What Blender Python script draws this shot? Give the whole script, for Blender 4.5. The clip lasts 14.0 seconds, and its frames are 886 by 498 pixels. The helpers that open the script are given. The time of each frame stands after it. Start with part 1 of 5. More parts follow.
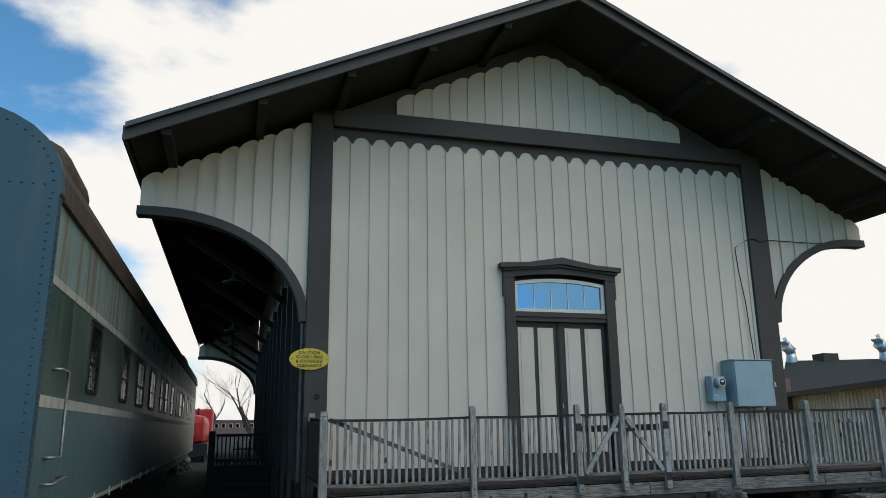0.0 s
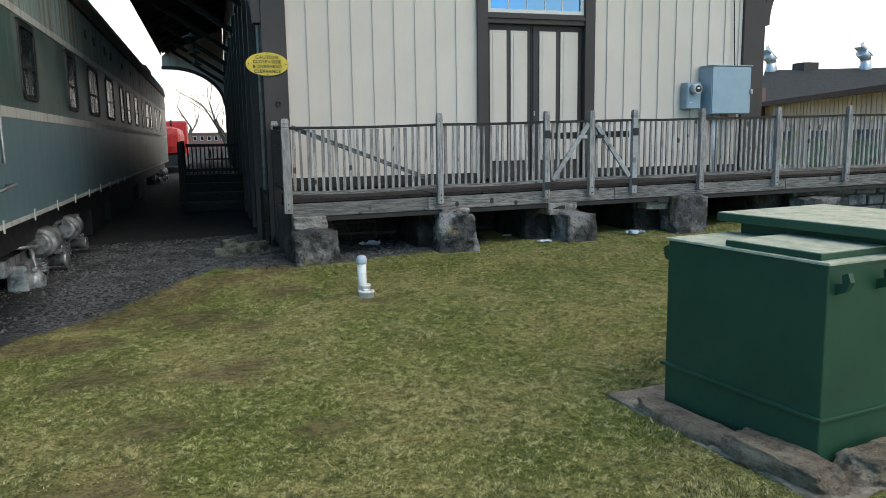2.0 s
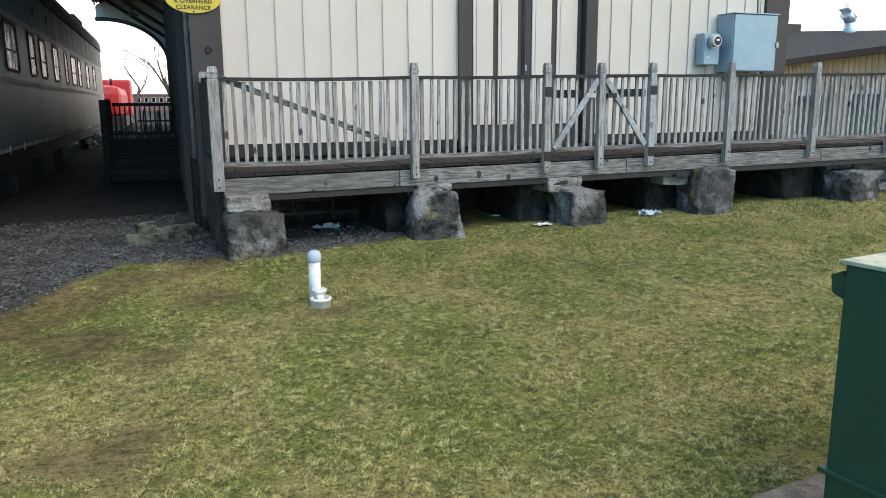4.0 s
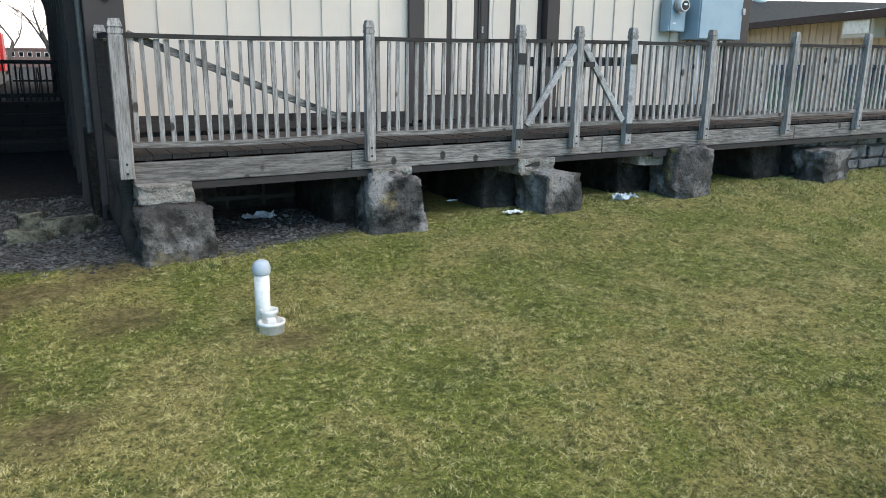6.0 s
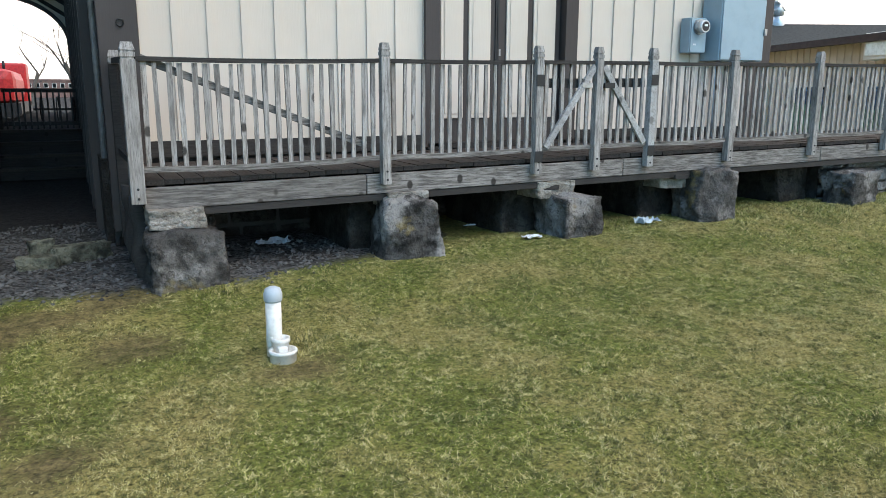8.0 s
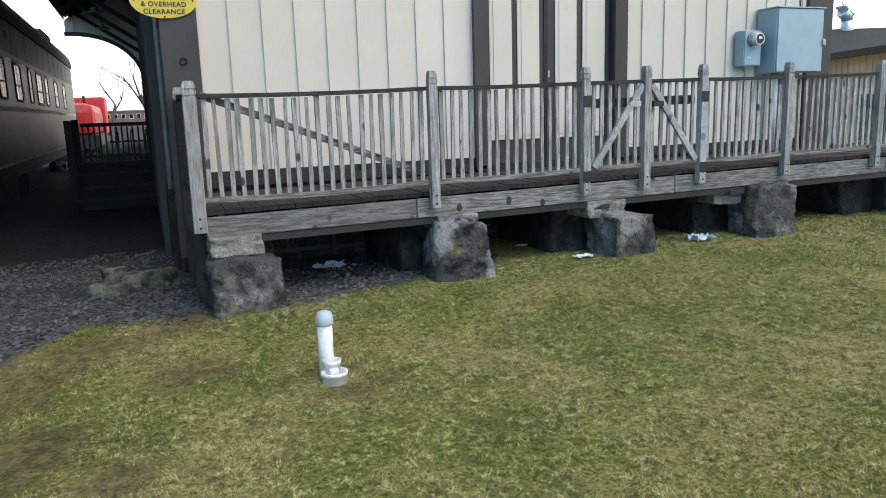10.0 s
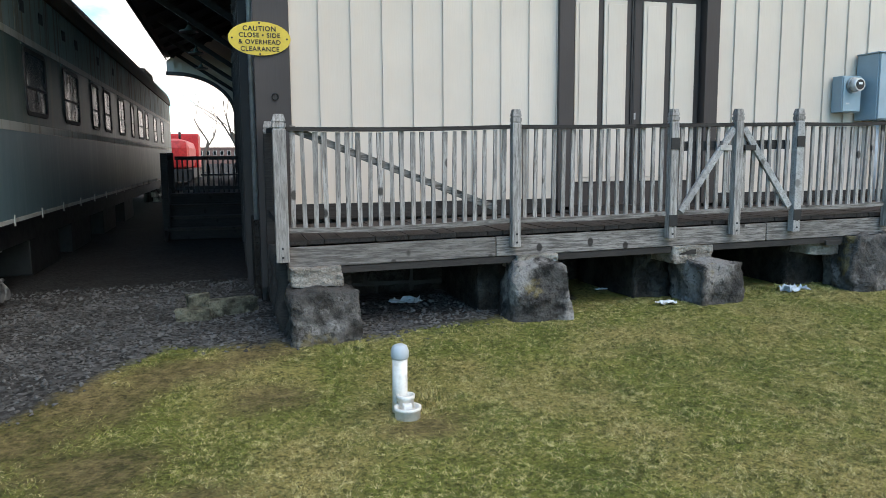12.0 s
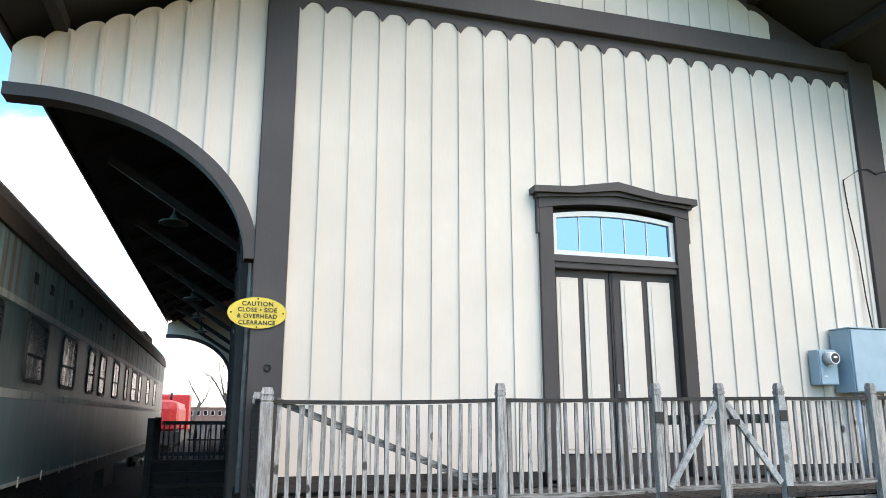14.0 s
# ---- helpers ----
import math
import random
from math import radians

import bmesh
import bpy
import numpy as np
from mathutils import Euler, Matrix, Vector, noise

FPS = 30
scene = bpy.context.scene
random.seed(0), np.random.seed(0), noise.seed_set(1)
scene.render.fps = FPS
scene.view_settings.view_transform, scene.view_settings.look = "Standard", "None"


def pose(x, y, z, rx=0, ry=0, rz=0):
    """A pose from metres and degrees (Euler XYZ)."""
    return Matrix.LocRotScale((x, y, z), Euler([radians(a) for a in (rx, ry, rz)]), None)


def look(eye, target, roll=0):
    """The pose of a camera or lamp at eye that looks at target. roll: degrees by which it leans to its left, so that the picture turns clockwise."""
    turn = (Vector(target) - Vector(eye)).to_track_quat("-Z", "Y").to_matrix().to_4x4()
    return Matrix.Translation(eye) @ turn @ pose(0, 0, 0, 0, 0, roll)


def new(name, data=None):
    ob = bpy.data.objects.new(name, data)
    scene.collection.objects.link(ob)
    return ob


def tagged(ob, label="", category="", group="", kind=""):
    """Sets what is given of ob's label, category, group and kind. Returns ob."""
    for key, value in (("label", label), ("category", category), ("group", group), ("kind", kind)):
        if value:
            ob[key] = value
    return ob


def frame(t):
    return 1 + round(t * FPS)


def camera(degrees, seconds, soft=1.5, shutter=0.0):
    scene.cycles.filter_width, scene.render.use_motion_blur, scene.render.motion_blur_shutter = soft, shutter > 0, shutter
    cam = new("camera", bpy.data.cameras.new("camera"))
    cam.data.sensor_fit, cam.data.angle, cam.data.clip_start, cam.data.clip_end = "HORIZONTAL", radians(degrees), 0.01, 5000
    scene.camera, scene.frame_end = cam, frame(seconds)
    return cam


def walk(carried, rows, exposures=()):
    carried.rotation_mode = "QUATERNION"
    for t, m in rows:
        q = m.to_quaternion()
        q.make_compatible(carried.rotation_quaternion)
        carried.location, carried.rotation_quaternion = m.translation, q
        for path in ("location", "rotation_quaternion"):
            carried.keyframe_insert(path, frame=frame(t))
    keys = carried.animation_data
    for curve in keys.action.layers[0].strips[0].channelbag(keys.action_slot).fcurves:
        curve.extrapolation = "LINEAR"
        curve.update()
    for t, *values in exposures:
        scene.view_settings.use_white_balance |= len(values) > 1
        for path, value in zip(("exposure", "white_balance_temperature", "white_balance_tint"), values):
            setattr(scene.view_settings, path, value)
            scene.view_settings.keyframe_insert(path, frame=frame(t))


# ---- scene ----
cam = camera(61.8, 14.0, soft=0.8)
PATH = [
    (0, (-0.572, 1.581, 1.507), (-0.044, 3.452, 1.979), -0.7),
    (0.5, (-0.419, 1.6, 1.42), (0.15, 3.442, 1.951), -1.2),
    (1, (-0.389, 1.714, 1.419), (0.22, 3.583, 1.788), -1.3),
    (1.5, (-0.314, 1.796, 1.5), (0.295, 3.701, 1.518), -0.7),
    (2, (-0.327, 1.912, 1.449), (0.257, 3.803, 1.158), -0.9),
    (2.5, (-0.199, 2.317, 1.408), (0.377, 4.199, 1.047), -0.6),
    (2.7, (-0.128, 2.507, 1.392), (0.455, 4.387, 1.035), -0.5),
    (4.8, (0.124, 4.488, 1.375), (0.909, 6.277, 0.947), -0.2),
    (5, (0.077, 4.62, 1.369), (0.896, 6.39, 0.926), -0.0),
    (5.5, (0.009, 4.964, 1.439), (0.898, 6.689, 0.953), 0.6),
    (6, (0.058, 5.119, 1.433), (0.966, 6.835, 0.953), 0.7),
    (6.5, (0.056, 5.272, 1.431), (0.986, 6.981, 0.965), 1.2),
    (7, (0.106, 5.359, 1.363), (1.035, 7.077, 0.929), 1.2),
    (7.5, (0.122, 5.323, 1.372), (1.03, 7.055, 0.953), 0.8),
    (10, (0.196, 5.122, 1.446), (0.917, 6.952, 1.083), -1.8),
    (10.5, (0.146, 5.167, 1.437), (0.838, 7.013, 1.1), -1.9),
    (11, (0.16, 5.184, 1.435), (0.803, 7.053, 1.131), -1.5),
    (11.5, (0.18, 5.203, 1.428), (0.77, 7.094, 1.152), -1.0),
    (12, (0.181, 5.185, 1.398), (0.72, 7.095, 1.152), -0.4),
    (12.5, (0.261, 5.225, 1.403), (0.782, 7.142, 1.173), -0.2),
    (13, (0.272, 5.196, 1.482), (0.81, 7.115, 1.313), 0.3),
    (13.5, (0.208, 5.112, 1.534), (0.758, 7.028, 1.69), 0.3),
    (14, (0.209, 5.006, 1.493), (0.753, 6.878, 1.94), -0.0),
]
EXPOSURES = [(0.0, -1.1, 6500, 10), (0.5, -1.3, 6500, 10), (1.0, -1.32, 6550, 11), (1.5, -0.98, 6650, 13), (2.0, -0.42, 6800, 15), (2.7, 0.06, 6900, 17), (4.8, 0.1, 6900, 17), (7.5, 0.1, 6900, 17), (10.0, 0.02, 6850, 17), (12.5, -0.05, 6850, 17), (13.5, 0.17, 6950, 20), (14.0, 0.48, 6950, 20)]
walk(cam, [(t, look(eye, target, roll)) for t, eye, target, roll in PATH], EXPOSURES)

# ---- world and sun ----
SUN_ELEV, SUN_AZ = 52.0, 18.0
world = bpy.data.worlds.new("world")
scene.world = world
world.use_nodes = True
wn, wl = world.node_tree.nodes, world.node_tree.links
wn.clear()
w_out = wn.new("ShaderNodeOutputWorld")
w_bg = wn.new("ShaderNodeBackground")
w_sky = wn.new("ShaderNodeTexSky")
w_sky.sky_type = "NISHITA"
w_sky.sun_disc = False
w_sky.sun_elevation = radians(SUN_ELEV)
w_sky.sun_rotation = radians(180 - SUN_AZ)
w_gain = wn.new("ShaderNodeVectorMath")
w_gain.operation = "MULTIPLY"
w_gain.inputs[1].default_value = (0.165, 0.30, 0.35)
w_tc = wn.new("ShaderNodeTexCoord")
w_sep = wn.new("ShaderNodeSeparateXYZ")
w_map = wn.new("ShaderNodeMapping")
w_map.inputs["Scale"].default_value = (1.0, 1.0, 2.2)
w_map.inputs["Location"].default_value = (0.35, 0.1, 0.2)
w_noise = wn.new("ShaderNodeTexNoise")
w_noise.inputs["Scale"].default_value = 2.1
w_noise.inputs["Detail"].default_value = 8
w_noise.inputs["Roughness"].default_value = 0.52
w_add = wn.new("ShaderNodeMath")
w_add.operation = "MULTIPLY_ADD"
w_add.inputs[1].default_value = 0.26
w_ramp = wn.new("ShaderNodeMapRange")
w_ramp.interpolation_type = "SMOOTHSTEP"
w_ramp.inputs["From Min"].default_value = 0.495
w_ramp.inputs["From Max"].default_value = 0.6
w_mix = wn.new("ShaderNodeMix")
w_mix.data_type = "RGBA"
w_mix.inputs[7].default_value = (2.05, 2.0, 1.9, 1)
wl.new(w_sky.outputs[0], w_gain.inputs[0])
wl.new(w_tc.outputs["Generated"], w_map.inputs[0])
wl.new(w_map.outputs[0], w_noise.inputs["Vector"])
wl.new(w_tc.outputs["Generated"], w_sep.inputs[0])
w_dir = wn.new("ShaderNodeMath")
w_dir.operation = "MULTIPLY_ADD"
w_dir.inputs[1].default_value = 0.3
wl.new(w_sep.outputs[1], w_dir.inputs[0])
wl.new(w_sep.outputs[0], w_dir.inputs[2])
wl.new(w_dir.outputs[0], w_add.inputs[0])
wl.new(w_noise.outputs["Fac"], w_add.inputs[2])
wl.new(w_add.outputs[0], w_ramp.inputs["Value"])
wl.new(w_ramp.outputs[0], w_mix.inputs[0])
wl.new(w_gain.outputs[0], w_mix.inputs[6])
wl.new(w_mix.outputs[2], w_bg.inputs[0])
wl.new(w_bg.outputs[0], w_out.inputs[0])

sun_data = bpy.data.lights.new("sun", "SUN")
sun_data.energy = 1.65
sun_data.angle = radians(40)
sun_data.color = (1.0, 0.88, 0.73)
sun = new("sun", sun_data)
_az, _el = radians(SUN_AZ), radians(SUN_ELEV)
sun.matrix_world = look((math.sin(_az) * math.cos(_el) * 50, -math.cos(_az) * math.cos(_el) * 50, math.sin(_el) * 50), (0, 0, 0))

# ---- materials ----
class Nodes:
    """A small builder for node materials."""

    def __init__(self, name, rough=0.7, metal=0.0, spec=0.4):
        self.mat = bpy.data.materials.new(name)
        self.mat.use_nodes = True
        self.t = self.mat.node_tree
        self.b = self.t.nodes["Principled BSDF"]
        self.b.inputs["Roughness"].default_value = rough
        self.b.inputs["Metallic"].default_value = metal
        self.b.inputs["Specular IOR Level"].default_value = spec
        self.tc = self.t.nodes.new("ShaderNodeTexCoord")
        self.height = None
        self.src = None

    def scatter(self):
        """Shift the pattern from one object to the next."""
        v = self.t.nodes.new("ShaderNodeVectorMath")
        k = self.times(self.random(), 17.0)
        self.link(self.tc.outputs["Object"], v.inputs[0])
        self.link(k, v.inputs[1])
        self.src = v.outputs[0]

    def link(self, a, b):
        self.t.links.new(a, b)

    def noise(self, scale, detail=4, rough=0.55, stretch=(1, 1, 1), shift=(0, 0, 0), space="Object"):
        m = self.t.nodes.new("ShaderNodeMapping")
        m.inputs["Scale"].default_value = stretch
        m.inputs["Location"].default_value = shift
        n = self.t.nodes.new("ShaderNodeTexNoise")
        n.inputs["Scale"].default_value = scale
        n.inputs["Detail"].default_value = detail
        n.inputs["Roughness"].default_value = rough
        self.link(self.src or self.tc.outputs[space], m.inputs[0])
        self.link(m.outputs[0], n.inputs["Vector"])
        return n.outputs["Fac"]

    def voronoi(self, scale, feature="F1", stretch=(1, 1, 1)):
        m = self.t.nodes.new("ShaderNodeMapping")
        m.inputs["Scale"].default_value = stretch
        n = self.t.nodes.new("ShaderNodeTexVoronoi")
        n.feature = feature
        n.inputs["Scale"].default_value = scale
        self.link(self.src or self.tc.outputs["Object"], m.inputs[0])
        self.link(m.outputs[0], n.inputs["Vector"])
        return n

    def ramp(self, fac, lo, hi):
        r = self.t.nodes.new("ShaderNodeMapRange")
        r.interpolation_type = "SMOOTHSTEP"
        r.inputs["From Min"].default_value = lo
        r.inputs["From Max"].default_value = hi
        self.link(fac, r.inputs["Value"])
        return r.outputs[0]

    def times(self, a, k):
        r = self.t.nodes.new("ShaderNodeMath")
        r.operation = "MULTIPLY"
        self.link(a, r.inputs[0])
        if isinstance(k, (int, float)):
            r.inputs[1].default_value = k
        else:
            self.link(k, r.inputs[1])
        return r.outputs[0]

    def mix(self, fac, a, b):
        m = self.t.nodes.new("ShaderNodeMix")
        m.data_type = "RGBA"
        for v, i in ((fac, 0), (a, 6), (b, 7)):
            if isinstance(v, tuple):
                m.inputs[i].default_value = (*v, 1)
            elif isinstance(v, (int, float)):
                m.inputs[i].default_value = v
            else:
                self.link(v, m.inputs[i])
        return m.outputs[2]

    def random(self):
        return self.t.nodes.new("ShaderNodeObjectInfo").outputs["Random"]

    def island(self):
        return self.t.nodes.new("ShaderNodeNewGeometry").outputs["Random Per Island"]

    def color(self, c):
        if isinstance(c, tuple):
            self.b.inputs["Base Color"].default_value = (*c, 1)
        else:
            self.link(c, self.b.inputs["Base Color"])
        return self

    def rough(self, fac, lo, hi):
        r = self.t.nodes.new("ShaderNodeMapRange")
        r.inputs["To Min"].default_value = lo
        r.inputs["To Max"].default_value = hi
        self.link(fac, r.inputs["Value"])
        self.link(r.outputs[0], self.b.inputs["Roughness"])
        return self

    def bump(self, fac, strength=0.3, distance=0.01):
        n = self.t.nodes.new("ShaderNodeBump")
        n.inputs["Strength"].default_value = strength
        n.inputs["Distance"].default_value = distance
        self.link(fac, n.inputs["Height"])
        if self.height:
            self.link(self.height, n.inputs["Normal"])
        self.height = n.outputs[0]
        self.link(self.height, self.b.inputs["Normal"])
        return self


def painted(name, base, dark, rough=0.6, grain=(14, 14, 0.8), wear=None):
    n = Nodes(name, rough)
    big = n.noise(0.7, 4, shift=(3, 1, 2))
    fine = n.noise(6, 5, stretch=grain)
    c = n.mix(n.ramp(big, 0.3, 0.75), base, dark)
    c = n.mix(n.times(n.ramp(fine, 0.45, 0.75), 0.35), c, dark)
    c = n.mix(n.times(n.random(), 0.12), c, dark)
    if wear:
        c = n.mix(n.times(n.ramp(n.noise(9, 6, 0.7), 0.68, 0.74), 0.7), c, wear)
    n.color(c).rough(fine, rough - 0.1, rough + 0.15).bump(fine, 0.25, 0.004)
    return n.mat


CREAM = painted("cream_paint", (0.695, 0.60, 0.508), (0.6, 0.513, 0.43), 0.6)
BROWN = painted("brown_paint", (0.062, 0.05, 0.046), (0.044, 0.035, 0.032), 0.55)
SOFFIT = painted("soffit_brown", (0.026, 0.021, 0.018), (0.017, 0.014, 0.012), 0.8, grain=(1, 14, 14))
WHITE_TRIM = painted("white_trim", (0.72, 0.69, 0.63), (0.6, 0.57, 0.52), 0.5)


def weathered(name, light, mid, dark, grain):
    n = Nodes(name, 0.85, spec=0.25)
    n.scatter()
    g = n.noise(7, 6, 0.65, stretch=grain)
    streak = n.noise(22, 4, 0.6, stretch=grain)
    big = n.noise(1.6, 4, shift=(1, 5, 2))
    c = n.mix(n.ramp(g, 0.35, 0.65), light, mid)
    c = n.mix(n.times(n.ramp(streak, 0.52, 0.7), 0.75), c, dark)
    c = n.mix(n.times(n.ramp(big, 0.5, 0.72), 0.45), c, dark)
    knot = n.voronoi(5.0, stretch=(1, 1, 0.7))
    c = n.mix(n.times(n.ramp(n.times(knot.outputs["Distance"], -1), -0.17, -0.10), 0.9), c, dark)
    c = n.mix(n.times(n.random(), 0.4), c, mid)
    n.color(c).bump(g, 0.35, 0.006).bump(streak, 0.3, 0.003)
    return n.mat


WOOD_V = weathered("weathered_wood_upright", (0.47, 0.44, 0.415), (0.2, 0.183, 0.17), (0.022, 0.019, 0.017), (9, 9, 0.7))
WOOD_H = weathered("weathered_wood_level", (0.31, 0.285, 0.265), (0.095, 0.085, 0.077), (0.018, 0.015, 0.013), (0.7, 9, 9))
WOOD_PALE = weathered("pale_bleached_wood", (0.46, 0.45, 0.44), (0.3, 0.29, 0.28), (0.09, 0.085, 0.08), (3, 3, 3))
WOOD_DECK = weathered("weathered_deck_board", (0.085, 0.07, 0.062), (0.05, 0.04, 0.035), (0.018, 0.014, 0.012), (9, 0.7, 9))
WOOD_CAP = weathered("mossy_rail_cap", (0.06, 0.054, 0.05), (0.03, 0.027, 0.025), (0.012, 0.011, 0.01), (0.7, 9, 9))
WOOD_DARK = weathered("dark_stair_wood", (0.055, 0.05, 0.046), (0.036, 0.032, 0.03), (0.015, 0.013, 0.012), (0.8, 9, 9))


def stone(name, light, mid, dark, lichen=True, scale=5):
    n = Nodes(name, 0.92, spec=0.2)
    a = n.noise(scale, 8, 0.65)
    b = n.noise(scale * 0.5, 5, 0.6, shift=(4, 2, 1))
    f = n.noise(scale * 9, 4, 0.7)
    crust = n.voronoi(scale * 5)
    c = n.mix(n.ramp(a, 0.36, 0.58), dark, mid)
    c = n.mix(n.ramp(b, 0.46, 0.6), c, light)
    c = n.mix(n.times(n.ramp(n.noise(scale * 2.6, 6, 0.75, shift=(1, 8, 3)), 0.54, 0.62), 0.7), c, dark)
    c = n.mix(n.times(n.ramp(f, 0.5, 0.75), 0.5), c, dark)
    c = n.mix(n.times(n.random(), 0.35), c, mid)
    if lichen:
        c = n.mix(n.times(n.ramp(n.noise(2.3, 5, 0.6, shift=(7, 3, 9)), 0.62, 0.69), 0.5), c, (0.24, 0.18, 0.06))
    n.color(c).bump(a, 1.0, 0.07).bump(crust.outputs["Distance"], 0.5, 0.02).bump(f, 0.9, 0.016)
    return n.mat


BOULDER = stone("lichen_limestone", (0.3, 0.285, 0.27), (0.09, 0.085, 0.08), (0.015, 0.014, 0.0125))
SLAB = stone("pale_limestone", (0.44, 0.41, 0.37), (0.34, 0.31, 0.27), (0.16, 0.145, 0.125), False, 8)
RUBBLE = stone("rubble_limestone", (0.27, 0.27, 0.27), (0.17, 0.17, 0.17), (0.07, 0.07, 0.07), False, 6)
# Darker rubble for under the deck and eave, with shade put into its colour.
SHADE_STONE = stone("stone_painted_shade", (0.075, 0.068, 0.06), (0.04, 0.036, 0.032), (0.014, 0.013, 0.011), False, 6)
MORTAR = stone("grey_mortar", (0.12, 0.118, 0.115), (0.085, 0.083, 0.08), (0.05, 0.048, 0.046), False, 12)
SOIL = stone("dry_soil", (0.44, 0.34, 0.24), (0.32, 0.245, 0.17), (0.15, 0.115, 0.08), False, 14)
MOSSY = stone("mossy_dark_stone", (0.26, 0.26, 0.2), (0.15, 0.15, 0.115), (0.04, 0.04, 0.032), False, 9)
CONCRETE = stone("pad_concrete", (0.52, 0.43, 0.33), (0.4, 0.32, 0.24), (0.2, 0.165, 0.13), False, 9)


def ground_mat():
    n = Nodes("lawn_and_gravel", 0.95, spec=0.15)
    at = n.t.nodes.new("ShaderNodeAttribute")
    at.attribute_name = "gravel"
    edge = n.noise(5, 6, 0.7)
    patch = n.noise(0.9, 6, 0.65)
    mid = n.noise(2.2, 5, 0.6, shift=(2, 7, 0))
    fine = n.noise(60, 5, 0.7)
    grass = n.mix(n.ramp(patch, 0.4, 0.62), (0.15, 0.165, 0.035), (0.29, 0.24, 0.085))
    grass = n.mix(n.times(n.ramp(mid, 0.5, 0.7), 0.6), grass, (0.075, 0.09, 0.02))
    grass = n.mix(n.times(n.ramp(fine, 0.45, 0.65), 0.7), grass, (0.03, 0.03, 0.011))
    tuft = n.noise(34, 4, 0.65, stretch=(1, 1, 0.2))
    grass = n.mix(n.times(n.ramp(tuft, 0.5, 0.36), 0.75), grass, (0.025, 0.029, 0.008))
    grass = n.mix(n.times(n.ramp(tuft, 0.56, 0.7), 0.6), grass, (0.4, 0.33, 0.14))
    at3 = n.t.nodes.new("ShaderNodeAttribute")
    at3.attribute_name = "worn"
    grass = n.mix(n.times(at3.outputs["Fac"], 0.65), grass, n.mix(n.ramp(n.noise(14, 5, 0.7), 0.4, 0.65), (0.045, 0.032, 0.019), (0.19, 0.135, 0.07)))
    cell = n.voronoi(38)
    tone = n.t.nodes.new("ShaderNodeSeparateColor")
    n.link(cell.outputs["Color"], tone.inputs[0])
    grav = n.mix(tone.outputs[0], (0.014, 0.0139, 0.0138), (0.135, 0.134, 0.133))
    grav = n.mix(n.times(n.ramp(n.noise(1.3, 5, 0.6), 0.45, 0.65), 0.6), grav, (0.03, 0.029, 0.027))
    # Shade painted into the gravel along the track and below the canopy.
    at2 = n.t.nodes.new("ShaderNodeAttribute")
    at2.attribute_name = "painted_shade"
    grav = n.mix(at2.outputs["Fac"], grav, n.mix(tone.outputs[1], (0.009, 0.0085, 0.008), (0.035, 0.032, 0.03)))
    s = n.t.nodes.new("ShaderNodeMath")
    s.operation = "ADD"
    n.link(at.outputs["Fac"], s.inputs[0])
    n.link(n.times(edge, 0.5), s.inputs[1])
    k = n.ramp(s.outputs[0], 0.66, 0.86)
    n.color(n.mix(k, grass, grav)).bump(fine, 0.6, 0.02).bump(cell.outputs["Distance"], 0.4, 0.02)
    return n.mat


GROUND = ground_mat()


def grass_mat():
    n = Nodes("grass_blades", 0.7, spec=0.25)
    patch = n.noise(0.9, 6, 0.65)
    mid = n.noise(2.2, 5, 0.6, shift=(2, 7, 0))
    r = n.island()
    c = n.mix(n.ramp(patch, 0.4, 0.62), (0.27, 0.30, 0.055), (0.5, 0.42, 0.15))
    c = n.mix(n.times(n.ramp(mid, 0.48, 0.66), 0.75), c, (0.15, 0.21, 0.04))
    c = n.mix(n.ramp(r, 0.74, 0.8), c, (0.54, 0.46, 0.23))
    c = n.mix(n.times(n.ramp(r, 0.42, 0.3), 0.8), c, (0.075, 0.09, 0.022))
    mottle = n.noise(8, 5, 0.7, shift=(5, 1, 0))
    c = n.mix(n.times(n.ramp(mottle, 0.5, 0.38), 0.6), c, (0.06, 0.075, 0.016))
    tuft = n.noise(20, 4, 0.7, stretch=(1, 1, 0.2))
    c = n.mix(n.times(n.ramp(tuft, 0.5, 0.4), 0.8), c, (0.05, 0.06, 0.015))
    c = n.mix(n.times(n.ramp(tuft, 0.54, 0.63), 0.7), c, (0.68, 0.58, 0.28))
    n.color(c)
    return n.mat


BLADES = grass_mat()


def plain(name, base, dark, rough=0.5, metal=0.0, scale=8, bump=0.1, spec=0.4):
    n = Nodes(name, rough, metal, spec)
    f = n.noise(scale, 6, 0.6)
    n.color(n.mix(n.ramp(f, 0.4, 0.7), base, dark)).rough(f, max(0.05, rough - 0.12), min(1, rough + 0.12)).bump(f, bump, 0.004)
    return n.mat


GRAVEL = plain("grey_crushed_stone", (0.13, 0.129, 0.127), (0.025, 0.0245, 0.024), 0.9, scale=3, spec=0.2)
PVC = plain("white_pvc", (0.78, 0.76, 0.72), (0.55, 0.53, 0.48), 0.4, scale=12)
PVC_CAP = plain("grey_pvc_cap", (0.45, 0.5, 0.54), (0.36, 0.4, 0.44), 0.4)
BOX_GREY = plain("blue_grey_enamel", (0.30, 0.40, 0.45), (0.26, 0.35, 0.40), 0.42, scale=3)
STEEL = plain("dull_steel", (0.42, 0.43, 0.43), (0.25, 0.25, 0.25), 0.4, 0.8)
SILVER = plain("silver_truck_paint", (0.46, 0.47, 0.47), (0.1, 0.1, 0.1), 0.38, 0.55, scale=9, bump=0.2)
GALV = plain("galvanised_metal", (0.6, 0.62, 0.63), (0.42, 0.44, 0.45), 0.4, 0.6)
BLACK = plain("black_iron", (0.02, 0.02, 0.021), (0.012, 0.012, 0.012), 0.55)
